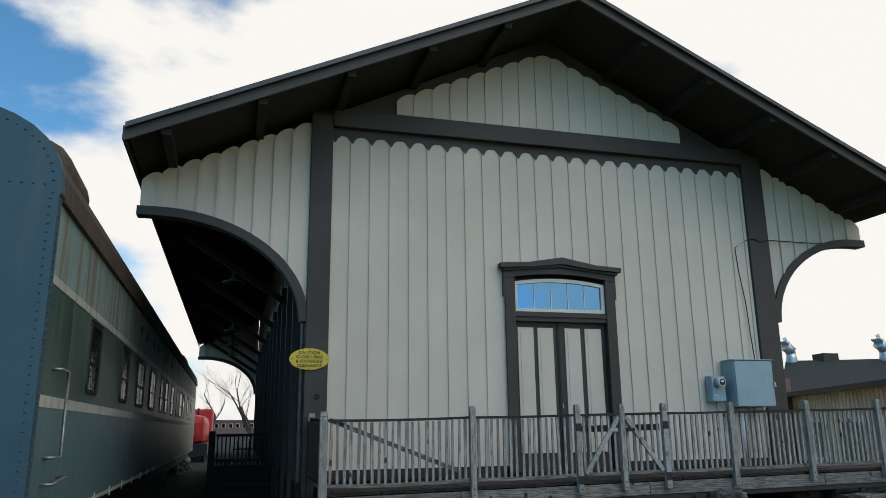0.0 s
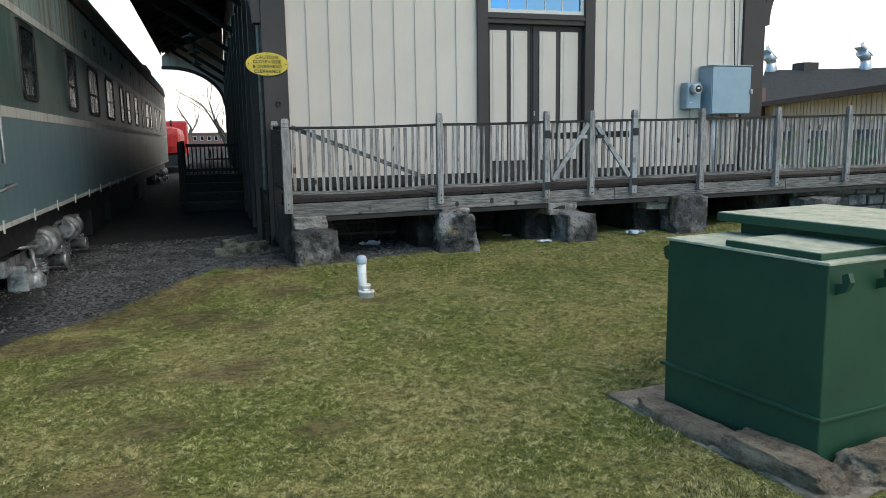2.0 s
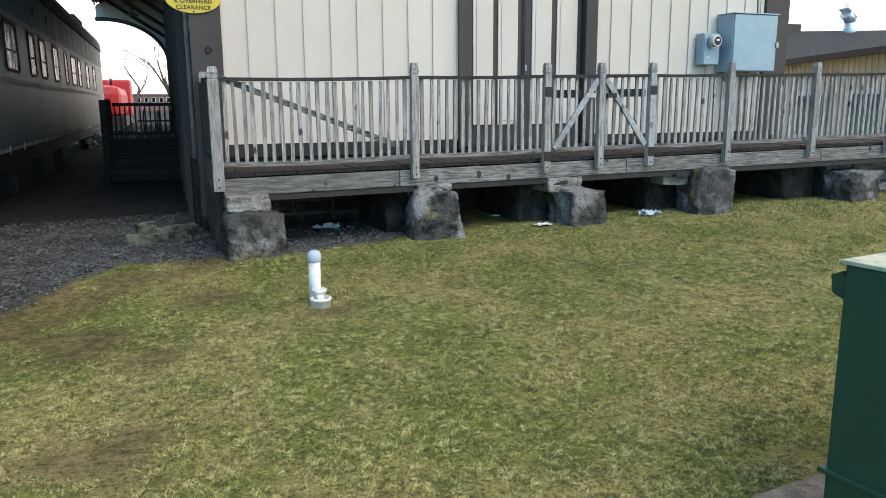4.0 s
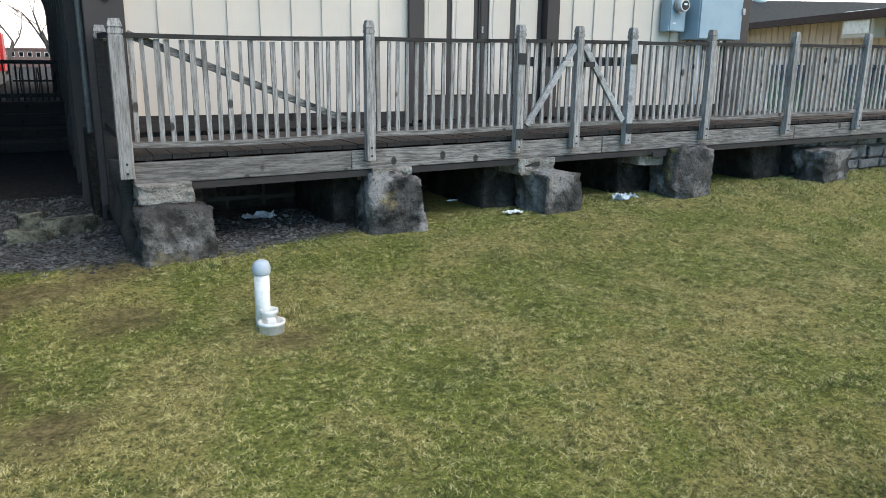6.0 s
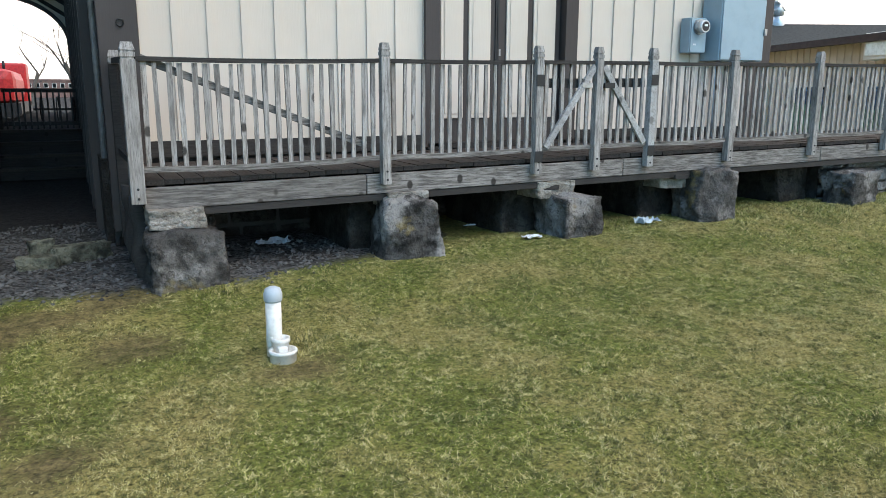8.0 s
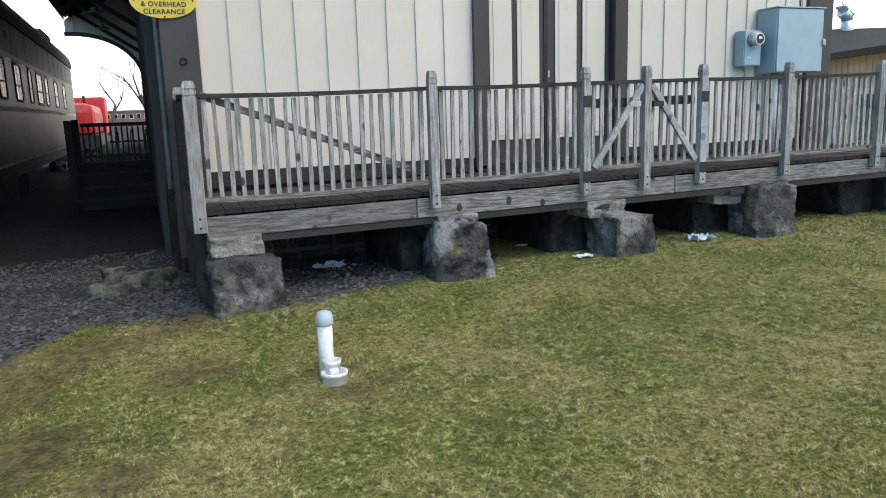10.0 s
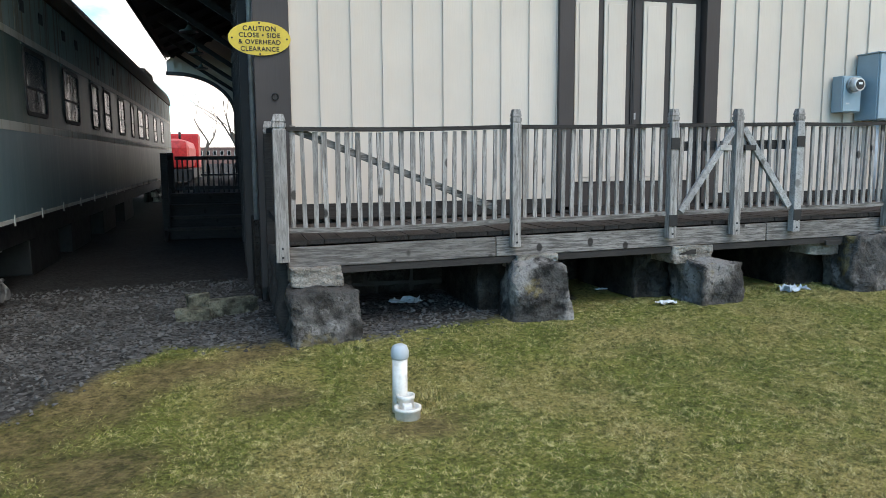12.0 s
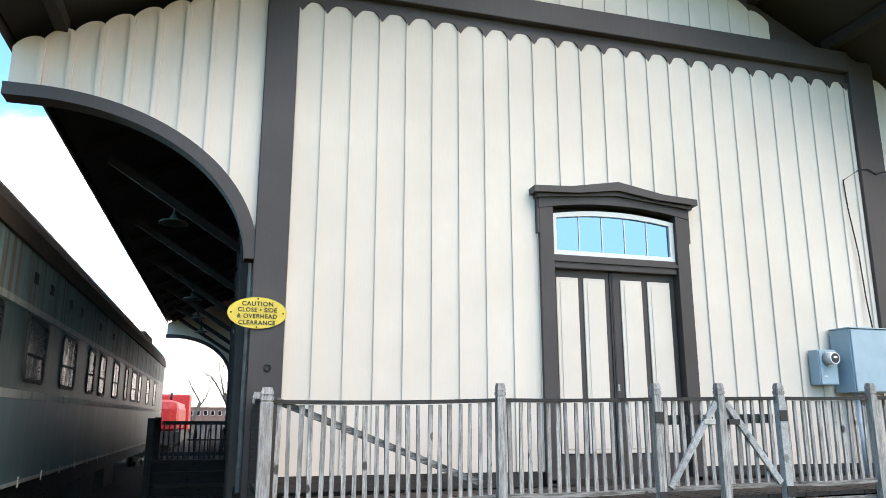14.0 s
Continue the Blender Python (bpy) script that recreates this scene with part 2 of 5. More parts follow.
SHINGLE = plain("dark_shingles", (0.034, 0.038, 0.036), (0.018, 0.021, 0.02), 0.9, scale=14, bump=0.5)
ROOF_EDGE = plain("roof_edge_metal", (0.085, 0.085, 0.09), (0.055, 0.055, 0.06), 0.45, scale=4)
GREEN = plain("green_enamel", (0.013, 0.062, 0.033), (0.01, 0.048, 0.026), 0.5, scale=2.5, bump=0.05)


def worn_green_top():
    n = Nodes("chalky_green_top", 0.7)
    f = n.noise(9, 7, 0.7)
    g = n.noise(30, 4, 0.7)
    c = n.mix(n.ramp(f, 0.35, 0.6), (0.27, 0.33, 0.22), (0.5, 0.48, 0.36))
    c = n.mix(n.times(n.ramp(g, 0.5, 0.7), 0.5), c, (0.3, 0.25, 0.14))
    n.color(c)
    return n.mat


GREEN_TOP = worn_green_top()
RED = plain("red_paint", (0.5, 0.03, 0.03), (0.32, 0.02, 0.02), 0.45)
BRICK_FAR = plain("far_brick", (0.22, 0.13, 0.11), (0.15, 0.09, 0.08), 0.9, scale=1.5)
BARK = plain("bark", (0.1, 0.085, 0.07), (0.05, 0.042, 0.036), 0.9)
YELLOW = plain("sign_yellow", (0.72, 0.52, 0.055), (0.6, 0.42, 0.05), 0.45, scale=5)
INK = plain("sign_ink", (0.03, 0.026, 0.02), (0.02, 0.018, 0.015), 0.6)
PLASTIC = plain("pale_plastic_bag", (0.45, 0.52, 0.58), (0.3, 0.36, 0.42), 0.35, scale=20, bump=0.5)
PAPER = plain("white_paper", (0.75, 0.75, 0.74), (0.55, 0.55, 0.54), 0.8, scale=20)
LAMP_ENAMEL = plain("green_lamp_enamel", (0.09, 0.12, 0.1), (0.06, 0.08, 0.07), 0.35)


def glass_mat(name, tint, rough=0.03):
    n = Nodes(name, rough, 0.0, 0.04)
    n.color(tint)
    n.b.inputs["Coat Weight"].default_value = 0.0
    n.b.inputs["Coat Roughness"].default_value = 0.02
    n.b.inputs["IOR"].default_value = 1.45
    n.b.inputs["Coat IOR"].default_value = 1.5
    return n.mat


DARK_GLASS = glass_mat("dark_window_glass", (0.008, 0.011, 0.012), 0.6)


def dusty_glass():
    n = Nodes("dusty_car_glass", 0.1, 0.0, 0.22)
    dust = n.noise(3, 5, 0.6, stretch=(1, 1, 0.4))
    wave = n.noise(2.2, 2, 0.4)
    n.color(n.mix(n.ramp(dust, 0.5, 0.7), (0.008, 0.012, 0.013), (0.05, 0.065, 0.065)))
    n.rough(dust, 0.1, 0.4).bump(wave, 0.5, 0.06)
    return n.mat


CAR_GLASS = dusty_glass()


def mirror_glass():
    n = Nodes("transom_glass", 0.02, 1.0)
    # The blue of the reflected sky is painted in as the mirror's tint.
    n.color((0.12, 0.3, 0.52))
    return n.mat


SKY_GLASS = mirror_glass()


def train_paint(name, base, dark, rust, rust_amount, rough=0.35):
    n = Nodes(name, rough)
    big = n.noise(0.8, 5, 0.6)
    drip = n.noise(3.2, 5, 0.65, stretch=(1, 2.2, 0.12))
    fine = n.noise(25, 4, 0.6)
    c = n.mix(n.ramp(big, 0.35, 0.7), base, dark)
    c = n.mix(n.times(n.ramp(drip, 0.54 - rust_amount * 0.1, 0.63), 0.3 + rust_amount * 0.6), c, rust)
    c = n.mix(n.times(n.ramp(fine, 0.55, 0.75), 0.2), c, dark)
    n.color(c).rough(drip, rough - 0.1, rough + 0.25).bump(fine, 0.08, 0.003).bump(big, 0.15, 0.03)
    return n.mat


CAR_LOWER = train_paint("car_lower_blue_grey", (0.125, 0.2, 0.22), (0.1, 0.168, 0.186), (0.17, 0.23, 0.24), 0.2, 0.33)
CAR_BAND = train_paint("car_window_band", (0.07, 0.12, 0.11), (0.028, 0.062, 0.058), (0.18, 0.19, 0.15), 0.6, 0.33)
CAR_UPPER = train_paint("car_letterboard", (0.27, 0.36, 0.35), (0.2, 0.28, 0.27), (0.17, 0.09, 0.03), 0.7, 0.5)
CAR_STRIPE = train_paint("car_stripe", (0.52, 0.53, 0.49), (0.42, 0.43, 0.4), (0.3, 0.24, 0.16), 0.4, 0.45)
CAR_ROOF = train_paint("car_roof_rust", (0.085, 0.065, 0.05), (0.05, 0.042, 0.036), (0.13, 0.075, 0.04), 0.6, 0.7)
CAR_END = train_paint("car_end_blue", (0.05, 0.1, 0.135), (0.04, 0.08, 0.11), (0.1, 0.12, 0.13), 0.1, 0.4)


# ---- mesh helpers ----
def add_box(bm, x0, x1, y0, y1, z0, z1):
    v = [bm.verts.new(p) for p in ((x0, y0, z0), (x1, y0, z0), (x1, y1, z0), (x0, y1, z0), (x0, y0, z1), (x1, y0, z1), (x1, y1, z1), (x0, y1, z1))]
    for f in ((0, 3, 2, 1), (4, 5, 6, 7), (0, 1, 5, 4), (1, 2, 6, 5), (2, 3, 7, 6), (3, 0, 4, 7)):
        bm.faces.new([v[i] for i in f])
    return v


def box(x0, x1, y0, y1, z0, z1, bevel=0.0):
    bm = bmesh.new()
    add_box(bm, x0, x1, y0, y1, z0, z1)
    if bevel:
        bmesh.ops.bevel(bm, geom=bm.edges[:], offset=bevel, segments=2, affect="EDGES", profile=0.6)
    return bm


def add_beam(bm, a, b, w, h, up=(0, 0, 1)):
    """A squared bar from a to b, w across and h deep along up."""
    a, b = Vector(a), Vector(b)
    d = (b - a).normalized()
    s = d.cross(Vector(up)).normalized()
    u = s.cross(d).normalized()
    vs = []
    for p in (a, b):
        for i, j in ((-1, -1), (1, -1), (1, 1), (-1, 1)):
            vs.append(bm.verts.new(p + s * (i * w / 2) + u * (j * h / 2)))
    for f in ((3, 2, 1, 0), (4, 5, 6, 7), (0, 1, 5, 4), (1, 2, 6, 5), (2, 3, 7, 6), (3, 0, 4, 7)):
        bm.faces.new([vs[i] for i in f])


def beam(a, b, w, h, up=(0, 0, 1), bevel=0.0):
    bm = bmesh.new()
    add_beam(bm, a, b, w, h, up)
    if bevel:
        bmesh.ops.bevel(bm, geom=bm.edges[:], offset=bevel, segments=1, affect="EDGES")
    return bm


def prism(poly, lo, hi, axis="y"):
    """A polygon drawn in (x, z), (y, z) or (x, y), pushed out from lo to hi along the third axis."""
    bm = bmesh.new()
    put = {"y": lambda p, d: (p[0], d, p[1]), "x": lambda p, d: (d, p[0], p[1]), "z": lambda p, d: (p[0], p[1], d)}[axis]
    a = [bm.verts.new(put(p, lo)) for p in poly]
    b = [bm.verts.new(put(p, hi)) for p in poly]
    bm.faces.new(a)
    bm.faces.new(b[::-1])
    for i in range(len(poly)):
        j = (i + 1) % len(poly)
        bm.faces.new((a[i], b[i], b[j], a[j]))
    bmesh.ops.recalc_face_normals(bm, faces=bm.faces[:])
    return bm


def tube(points, radius, sides=10, closed=True):
    """A round bar along points; radius a number or one for each point."""
    bm = bmesh.new()
    pts = [Vector(p) for p in points]
    radii = radius if isinstance(radius, (list, tuple)) else [radius] * len(pts)
    rings = []
    for i, p in enumerate(pts):
        d = (pts[min(i + 1, len(pts) - 1)] - pts[max(i - 1, 0)]).normalized()
        s = d.cross(Vector((0.31, 0.17, 0.93)) if abs(d.z) < 0.9 else Vector((1, 0, 0))).normalized()
        u = s.cross(d)
        rings.append([bm.verts.new(p + (s * math.cos(k * math.tau / sides) + u * math.sin(k * math.tau / sides)) * radii[i]) for k in range(sides)])
    for a, b in zip(rings, rings[1:]):
        for k in range(sides):
            bm.faces.new((a[k], a[(k + 1) % sides], b[(k + 1) % sides], b[k]))
    if closed:
        bm.faces.new(rings[0][::-1])
        bm.faces.new(rings[-1])
    bmesh.ops.recalc_face_normals(bm, faces=bm.faces[:])
    for f in bm.faces:
        f.smooth = len(f.verts) == 4
    return bm


def lathe(profile, at, sides=20):
    """A turned form from (radius, z) pairs about the upright axis at a place."""
    bm = bmesh.new()
    rings = [[bm.verts.new((at[0] + r * math.cos(k * math.tau / sides), at[1] + r * math.sin(k * math.tau / sides), at[2] + z)) for k in range(sides)] for r, z in profile]
    for a, b in zip(rings, rings[1:]):
        for k in range(sides):
            f = bm.faces.new((a[k], a[(k + 1) % sides], b[(k + 1) % sides], b[k]))
            f.smooth = True
    bm.faces.new(rings[0][::-1])
    bm.faces.new(rings[-1])
    bmesh.ops.recalc_face_normals(bm, faces=bm.faces[:])
    return bm


def link_mesh(name, bm, material):
    me = bpy.data.meshes.new(name)
    bm.to_mesh(me)
    bm.free()
    me.materials.append(material)
    return new(name, me)


def part(name, bm, material, parent, label=""):
    ob = link_mesh(name, bm, material)
    ob.parent = parent
    return tagged(ob, label)


def thing(name, label, category, group="", at=(0, 0, 0)):
    """An Empty that carries the parts of a thing; its parts are built in world places unless it is moved later."""
    e = new(name)
    e.empty_display_size = 0.1
    e.location = at
    return tagged(e, label, category, group)


def structure(name, bm, material, label=""):
    return tagged(link_mesh(name, bm, material), label, kind="structure")


def rock(size, seed, rough=0.12, cuts=4, flat=0.25, taper=0.0):
    """A worn block of stone, its base at z 0."""
    bm = bmesh.new()
    bmesh.ops.create_cube(bm, size=1.0)
    bmesh.ops.subdivide_edges(bm, edges=bm.edges[:], cuts=cuts, use_grid_fill=True)
    for v in bm.verts:
        p = v.co.copy()
        r = p.length
        sphere = p.normalized() * 0.62
        q = p.lerp(sphere, flat)
        n = noise.noise_vector(q * 1.7 + Vector((seed * 3.1, seed, 0))) * rough + noise.noise_vector(q * 4.5 + Vector((0, seed * 2.3, 5))) * rough * 0.5 + noise.noise_vector(q * 11 + Vector((seed, 1, seed))) * rough * 0.28
        q = q + n
        k = 1 - taper * (q.z + 0.5)
        v.co = Vector((q.x * size[0] * k, q.y * size[1] * k, (q.z + 0.5) * size[2]))
    for f in bm.faces:
        f.smooth = True
    return bm


# ---- ground ----
def smooth01(v):
    v = min(1.0, max(0.0, v))
    return v * v * (3 - 2 * v)


def ground_z(x, y):
    z = -0.17 + 0.17 * smooth01((y - 9.4) / 1.6)
    z += 0.018 * (min(9.0, max(-2.0, x)) - 1.0) * smooth01((y - 7.0) / 4.0)
    z += 0.025 * noise.noise(Vector((x * 0.6, y * 0.6, 0))) * smooth01((11.5 - y) / 2)
    return z


def bare_at(x, y):
    """How worn the turf is, 0 to 1."""
    most = 0.0
    for cx, cy, r in ((-0.6, 9.1, 0.5), (-1.0, 9.7, 0.35), (-0.1, 8.6, 0.25), (1.22, 9.2, 0.24), (0.3, 10.75, 0.3), (-0.9, 10.1, 0.5), (-0.3, 10.45, 0.35), (-1.5, 9.5, 0.6), (-1.6, 8.5, 0.5), (-1.2, 7.4, 0.4), (-0.7, 6.3, 0.3), (-0.3, 7.3, 0.35), (0.35, 9.9, 0.25), (-1.0, 5.4, 0.4), (0.2, 6.0, 0.2)):
        d = math.hypot((x - cx) / 1.3, y - cy) / r
        most = max(most, smooth01(1.3 - d + 0.5 * noise.noise(Vector((x * 3, y * 3, 4)))))
    return most


def gravel_edge(x):
    """The lawn's far edge: the y beyond which gravel lies."""
    if x < -0.4:
        return 10.97 + max(-8.0, (x + 0.4) * 1.3)
    if x < 1.2:
        return 10.97 - 0.12 * (x + 0.4)
    if x < 3.2:
        return 10.78 + 0.26 * (x - 1.2)
    return 11.5


def build_ground():
    xs = sorted(set([-900, -300, -120, -60, -30, -18, -12] + [-8 + 0.25 * i for i in range(24)] + [-2 + 0.125 * i for i in range(40)] + [3 + 0.25 * i for i in range(44)] + [14.5, 18, 25, 40, 80, 160, 400, 900]))
    ys = sorted(set([-900, -200, -60, -20, -8, -3] + [-1 + 0.25 * i for i in range(36)] + [8 + 0.125 * i for i in range(32)] + [12 + 0.25 * i for i in range(12)] + [15.5, 17, 19, 22, 26, 32, 40, 60, 100, 200, 500, 1500]))
    bm = bmesh.new()
    lay = bm.verts.layers.float.new("gravel")
    shade_lay = bm.verts.layers.float.new("painted_shade")
    worn = bm.verts.layers.float.new("worn")
    grid = []
    for y in ys:
        row = []
        for x in xs:
            v = bm.verts.new((x, y, ground_z(x, y)))
            g = 0.5 + (y - gravel_edge(x)) / 1.4
            if x > 9 or (x > 3.3 and y > 11.4):
                g = 0.2 if x > 3.3 and y < 12.6 else 0.1
            if x < -2.2 and y > 5:
                g = 1.0
            v[lay] = min(1.0, max(0.0, g))
            v[worn] = bare_at(x, y)
            # Painted shade grows westward under the car and northward under the canopy.
            v[shade_lay] = max(smooth01((-1.7 - x) / 0.9), 0.8 * smooth01((y - 13.0) / 1.4)) if -7 < x < 9 else 0.0
            row.append(v)
        grid.append(row)
    for j in range(len(ys) - 1):
        for i in range(len(xs) - 1):
            f = bm.faces.new((grid[j][i], grid[j][i + 1], grid[j + 1][i + 1], grid[j + 1][i]))
            f.smooth = True
    return structure("ground", bm, GROUND, "mown lawn with bare patches meeting grey crushed-stone gravel")


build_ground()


def flat_mesh(name, verts, faces, material, kind="stuff", label="", category=""):
    me = bpy.data.meshes.new(name)
    me.from_pydata(verts, [], faces)
    me.materials.append(material)
    return tagged(new(name, me), label, category, kind=kind)


def build_grass():
    rng = np.random.default_rng(4)
    cell, gx0, gy0, nx, ny = 0.04, -2.4, 3.0, 376, 220
    land, gap, tuft, bare = (np.zeros((nx, ny)) for _ in range(4))
    for i in range(nx):
        for j in range(ny):
            x, y = gx0 + i * cell, gy0 + j * cell
            land[i, j] = ground_z(x, y)
            over = y - gravel_edge(x) + 0.25 * noise.noise(Vector((x * 2, y * 2, 3)))
            thin = x < 0.8 and over > -0.7 and noise.noise(Vector((x * 1.3, y * 2.0, 2))) > 0.25
            gap[i, j] = 1.0 if over > -0.05 or thin or (x < -2.1 and y > 6) else 0.0
            tuft[i, j] = 0.8 + 0.8 * noise.noise(Vector((x * 7, y * 7, 1)))
            bare[i, j] = bare_at(x, y)
    chunks = []

    def blades(px, py, tall, wide, lean):
        n = len(px)
        i = np.clip(((px - gx0) / cell).round().astype(int), 0, nx - 1)
        j = np.clip(((py - gy0) / cell).round().astype(int), 0, ny - 1)
        h = tall * rng.uniform(0.5, 1.15, n) * tuft[i, j]
        keep = (gap[i, j] < 0.5) & (tuft[i, j] > 0.25) & (bare[i, j] < rng.uniform(0.15, 0.95, n))
        px, py, h, z = px[keep], py[keep], h[keep], land[i, j][keep] - 0.004
        n = len(px)
        ang, tip = rng.uniform(0, math.tau, n), rng.normal(0, lean, (n, 2))
        cx, cy = np.cos(ang) * wide, np.sin(ang) * wide
        v = np.empty((n, 3, 3))
        v[:, 0] = np.stack((px - cx, py - cy, z), 1)
        v[:, 1] = np.stack((px + cx, py + cy, z), 1)
        v[:, 2] = np.stack((px + tip[:, 0] * h, py + tip[:, 1] * h, z + h), 1)
        chunks.append(v)

    for count, x0, x1, y0, y1, tall, wide in ((700000, -1.8, 6.0, 6.2, 11.6, 0.019, 0.003), (130000, 6.0, 12.5, 6.5, 11.6, 0.028, 0.0045), (260000, -2.2, 2.6, 3.2, 6.2, 0.02, 0.003)):
        blades(rng.uniform(x0, x1, count), rng.uniform(y0, y1, count), tall, wide, 1.25)
    for wx, wy, wr, count in ((1.0, 10.6, 0.16, 200), (5.2, 11.2, 0.4, 500), (6.6, 11.1, 0.5, 900), (7.6, 10.75, 0.5, 900), (8.8, 11.0, 0.7, 900), (1.3, 9.45, 0.2, 160), (1.35, 9.65, 0.12, 120), (2.0, 5.3, 0.3, 500), (1.8, 4.6, 0.3, 400)):
        blades(rng.normal(wx, wr * 0.5, count), rng.normal(wy, wr * 0.3, count), 0.055, 0.004, 0.6)
    v = np.concatenate(chunks)
    n = len(v)
    me = bpy.data.meshes.new("grass")
    me.vertices.add(3 * n)
    me.vertices.foreach_set("co", v.ravel())
    me.loops.add(3 * n)
    me.loops.foreach_set("vertex_index", np.arange(3 * n, dtype=np.int32))
    me.polygons.add(n)
    me.polygons.foreach_set("loop_start", np.arange(0, 3 * n, 3, dtype=np.int32))
    me.update(calc_edges=True)
    me.materials.append(BLADES)
    tagged(new("grass", me), "short mown lawn grass, green mixed with straw-coloured blades", "grass", kind="stuff")


build_grass()


def build_gravel():
    rng = np.random.default_rng(9)
    verts, faces = [], []
    for k in range(9000):
        x, y = rng.uniform(-2.6, 2.9), rng.uniform(9.2, 14.2)
        if y < gravel_edge(x) + rng.normal(0, 0.12) or (x > 0.4 and y > 12.3):
            continue
        s = rng.uniform(0.008, 0.02)
        c = np.array((x, y, ground_z(x, y) + s * 0.3))
        p = rng.normal(0, 0.28, (6, 3)) * s + np.array(((s, 0, 0), (-s, 0, 0), (0, s, 0), (0, -s, 0), (0, 0, s * 0.7), (0, 0, -s * 0.7))) + c
        n = len(verts)
        verts.extend(map(tuple, p))
        for a in (0, 1):
            for b in (2, 3):
                for d in (4, 5):
                    faces.append((n + a, n + b, n + d) if (a + b + d) % 2 else (n + b, n + a, n + d))
    flat_mesh("gravel", verts, faces, GRAVEL, label="loose grey crushed stone", category="gravel")


build_gravel()

# ---- the freight house ----
FACE = 12.57
CX, RIDGE_Z, SLOPE = 4.47, 8.40, 0.466
RAKE_Y, BACK_Y = 11.2, 36.0
EAVE_W, EAVE_E = -2.07, 10.78


def roof_z(x):
    return RIDGE_Z - SLOPE * abs(x - CX)


def scalloped(x0, x1, z0, top0, top1, y0, y1, bottom=None, rise=0.055):
    """One board between two upright edges whose head is a round scallop; bottom: a function of x for a curved foot."""
    w = x1 - x0
    foot = [(x0, z0), (x1, z0)] if bottom is None else [(x0 + w * k / 4, bottom(x0 + w * k / 4)) for k in range(5)]
    head = []
    for k in range(9):
        u = 1 - k / 8
        head.append((x0 + w * u, top0 + (top1 - top0) * u + rise * math.sin(math.pi * u) ** 0.7))
    return prism(foot + head, y0, y1)


def build_facade():
    core = bmesh.new()
    for x0, x1, z0, z1 in ((0.42, 3.56, 0.0, 6.1), (5.46, 8.53, 0.0, 6.1), (3.56, 5.46, 3.95, 6.1), (3.56, 5.46, 0.0, 0.80)):
        add_box(core, x0, x1, 12.62, 12.78, z0, z1)
    wall = structure("wall_south", core, BROWN, "board-and-batten end wall of a freight house, cream with dark brown trim")
    gable = prism([(-1.9, 5.1), (0.42, 6.1), (8.53, 6.1), (10.64, 5.1), (CX, roof_z(CX) - 0.16)], 12.605, 12.78)
    part("gable_backing", gable, BROWN, wall, "dark brown gable panel")
    pitch = (8.225 - 0.745) / 24
    for i in range(24):
        x0 = 0.745 + i * pitch
        z0 = 0.94 if not 9 <= i <= 14 else 4.0
        part("board", scalloped(x0 + 0.0006, x0 + pitch - 0.0006, z0, 5.975, 5.975, FACE, 12.62), CREAM, wall)
    for i in range(25):
        x = min(8.225 - 0.034, max(0.745 + 0.034, 0.745 + i * pitch))
        z0 = 0.94 if not 10 <= i <= 14 else 4.1
        part("batten", box(x - 0.028, x + 0.028, FACE - 0.022, FACE - 0.0005, z0, 5.95), CREAM, wall)
        pend = prism([(x - 0.09, 6.02), (x - 0.05, 5.985), (x - 0.032, 5.95), (x, 5.90), (x + 0.032, 5.95), (x + 0.05, 5.985), (x + 0.09, 6.02)], FACE - 0.026, FACE - 0.002)
        part("pendant", pend, BROWN, wall)
    n = 17
    gp = (7.03 - 1.77) / n
    for i in range(n):
        x0 = 1.77 + i * gp
        x1 = x0 + gp
        t0, t1 = (7.97 - 0.445 * abs(x - 4.43) for x in (x0, x1))
        part("gable_board", scalloped(x0 + 0.003, x1 - 0.003, 6.475, t0 - 0.06, t1 - 0.06, 12.56, 12.604), CREAM, wall)
        if i:
            part("gable_batten", box(x0 - 0.022, x0 + 0.022, 12.54, 12.5595, 6.475, t0 - 0.1), CREAM, wall)
    part("frieze_board", box(0.42, 8.53, 12.575, 12.604, 6.01, 6.47), BROWN, wall)
    part("tie_beam", box(0.745, 8.225, 12.47, 12.574, 6.16, 6.455, 0.012), BROWN, wall)
    part("skirt_board", box(0.745, 3.50, 12.545, 12.62, 0.80, 0.95), WOOD_DARK, wall, "dark base board")
    part("skirt_board", box(5.42, 8.225, 12.545, 12.62, 0.86, 0.97), WOOD_DARK, wall, "dark base board")
    part("corner_board", box(0.415, 0.745, 12.50, 12.74, 0.15, 6.35, 0.008), BROWN, wall)
    part("corner_board", box(8.225, 8.64, 12.50, 12.74, 0.15, 6.35, 0.008), BROWN, wall)
    return wall


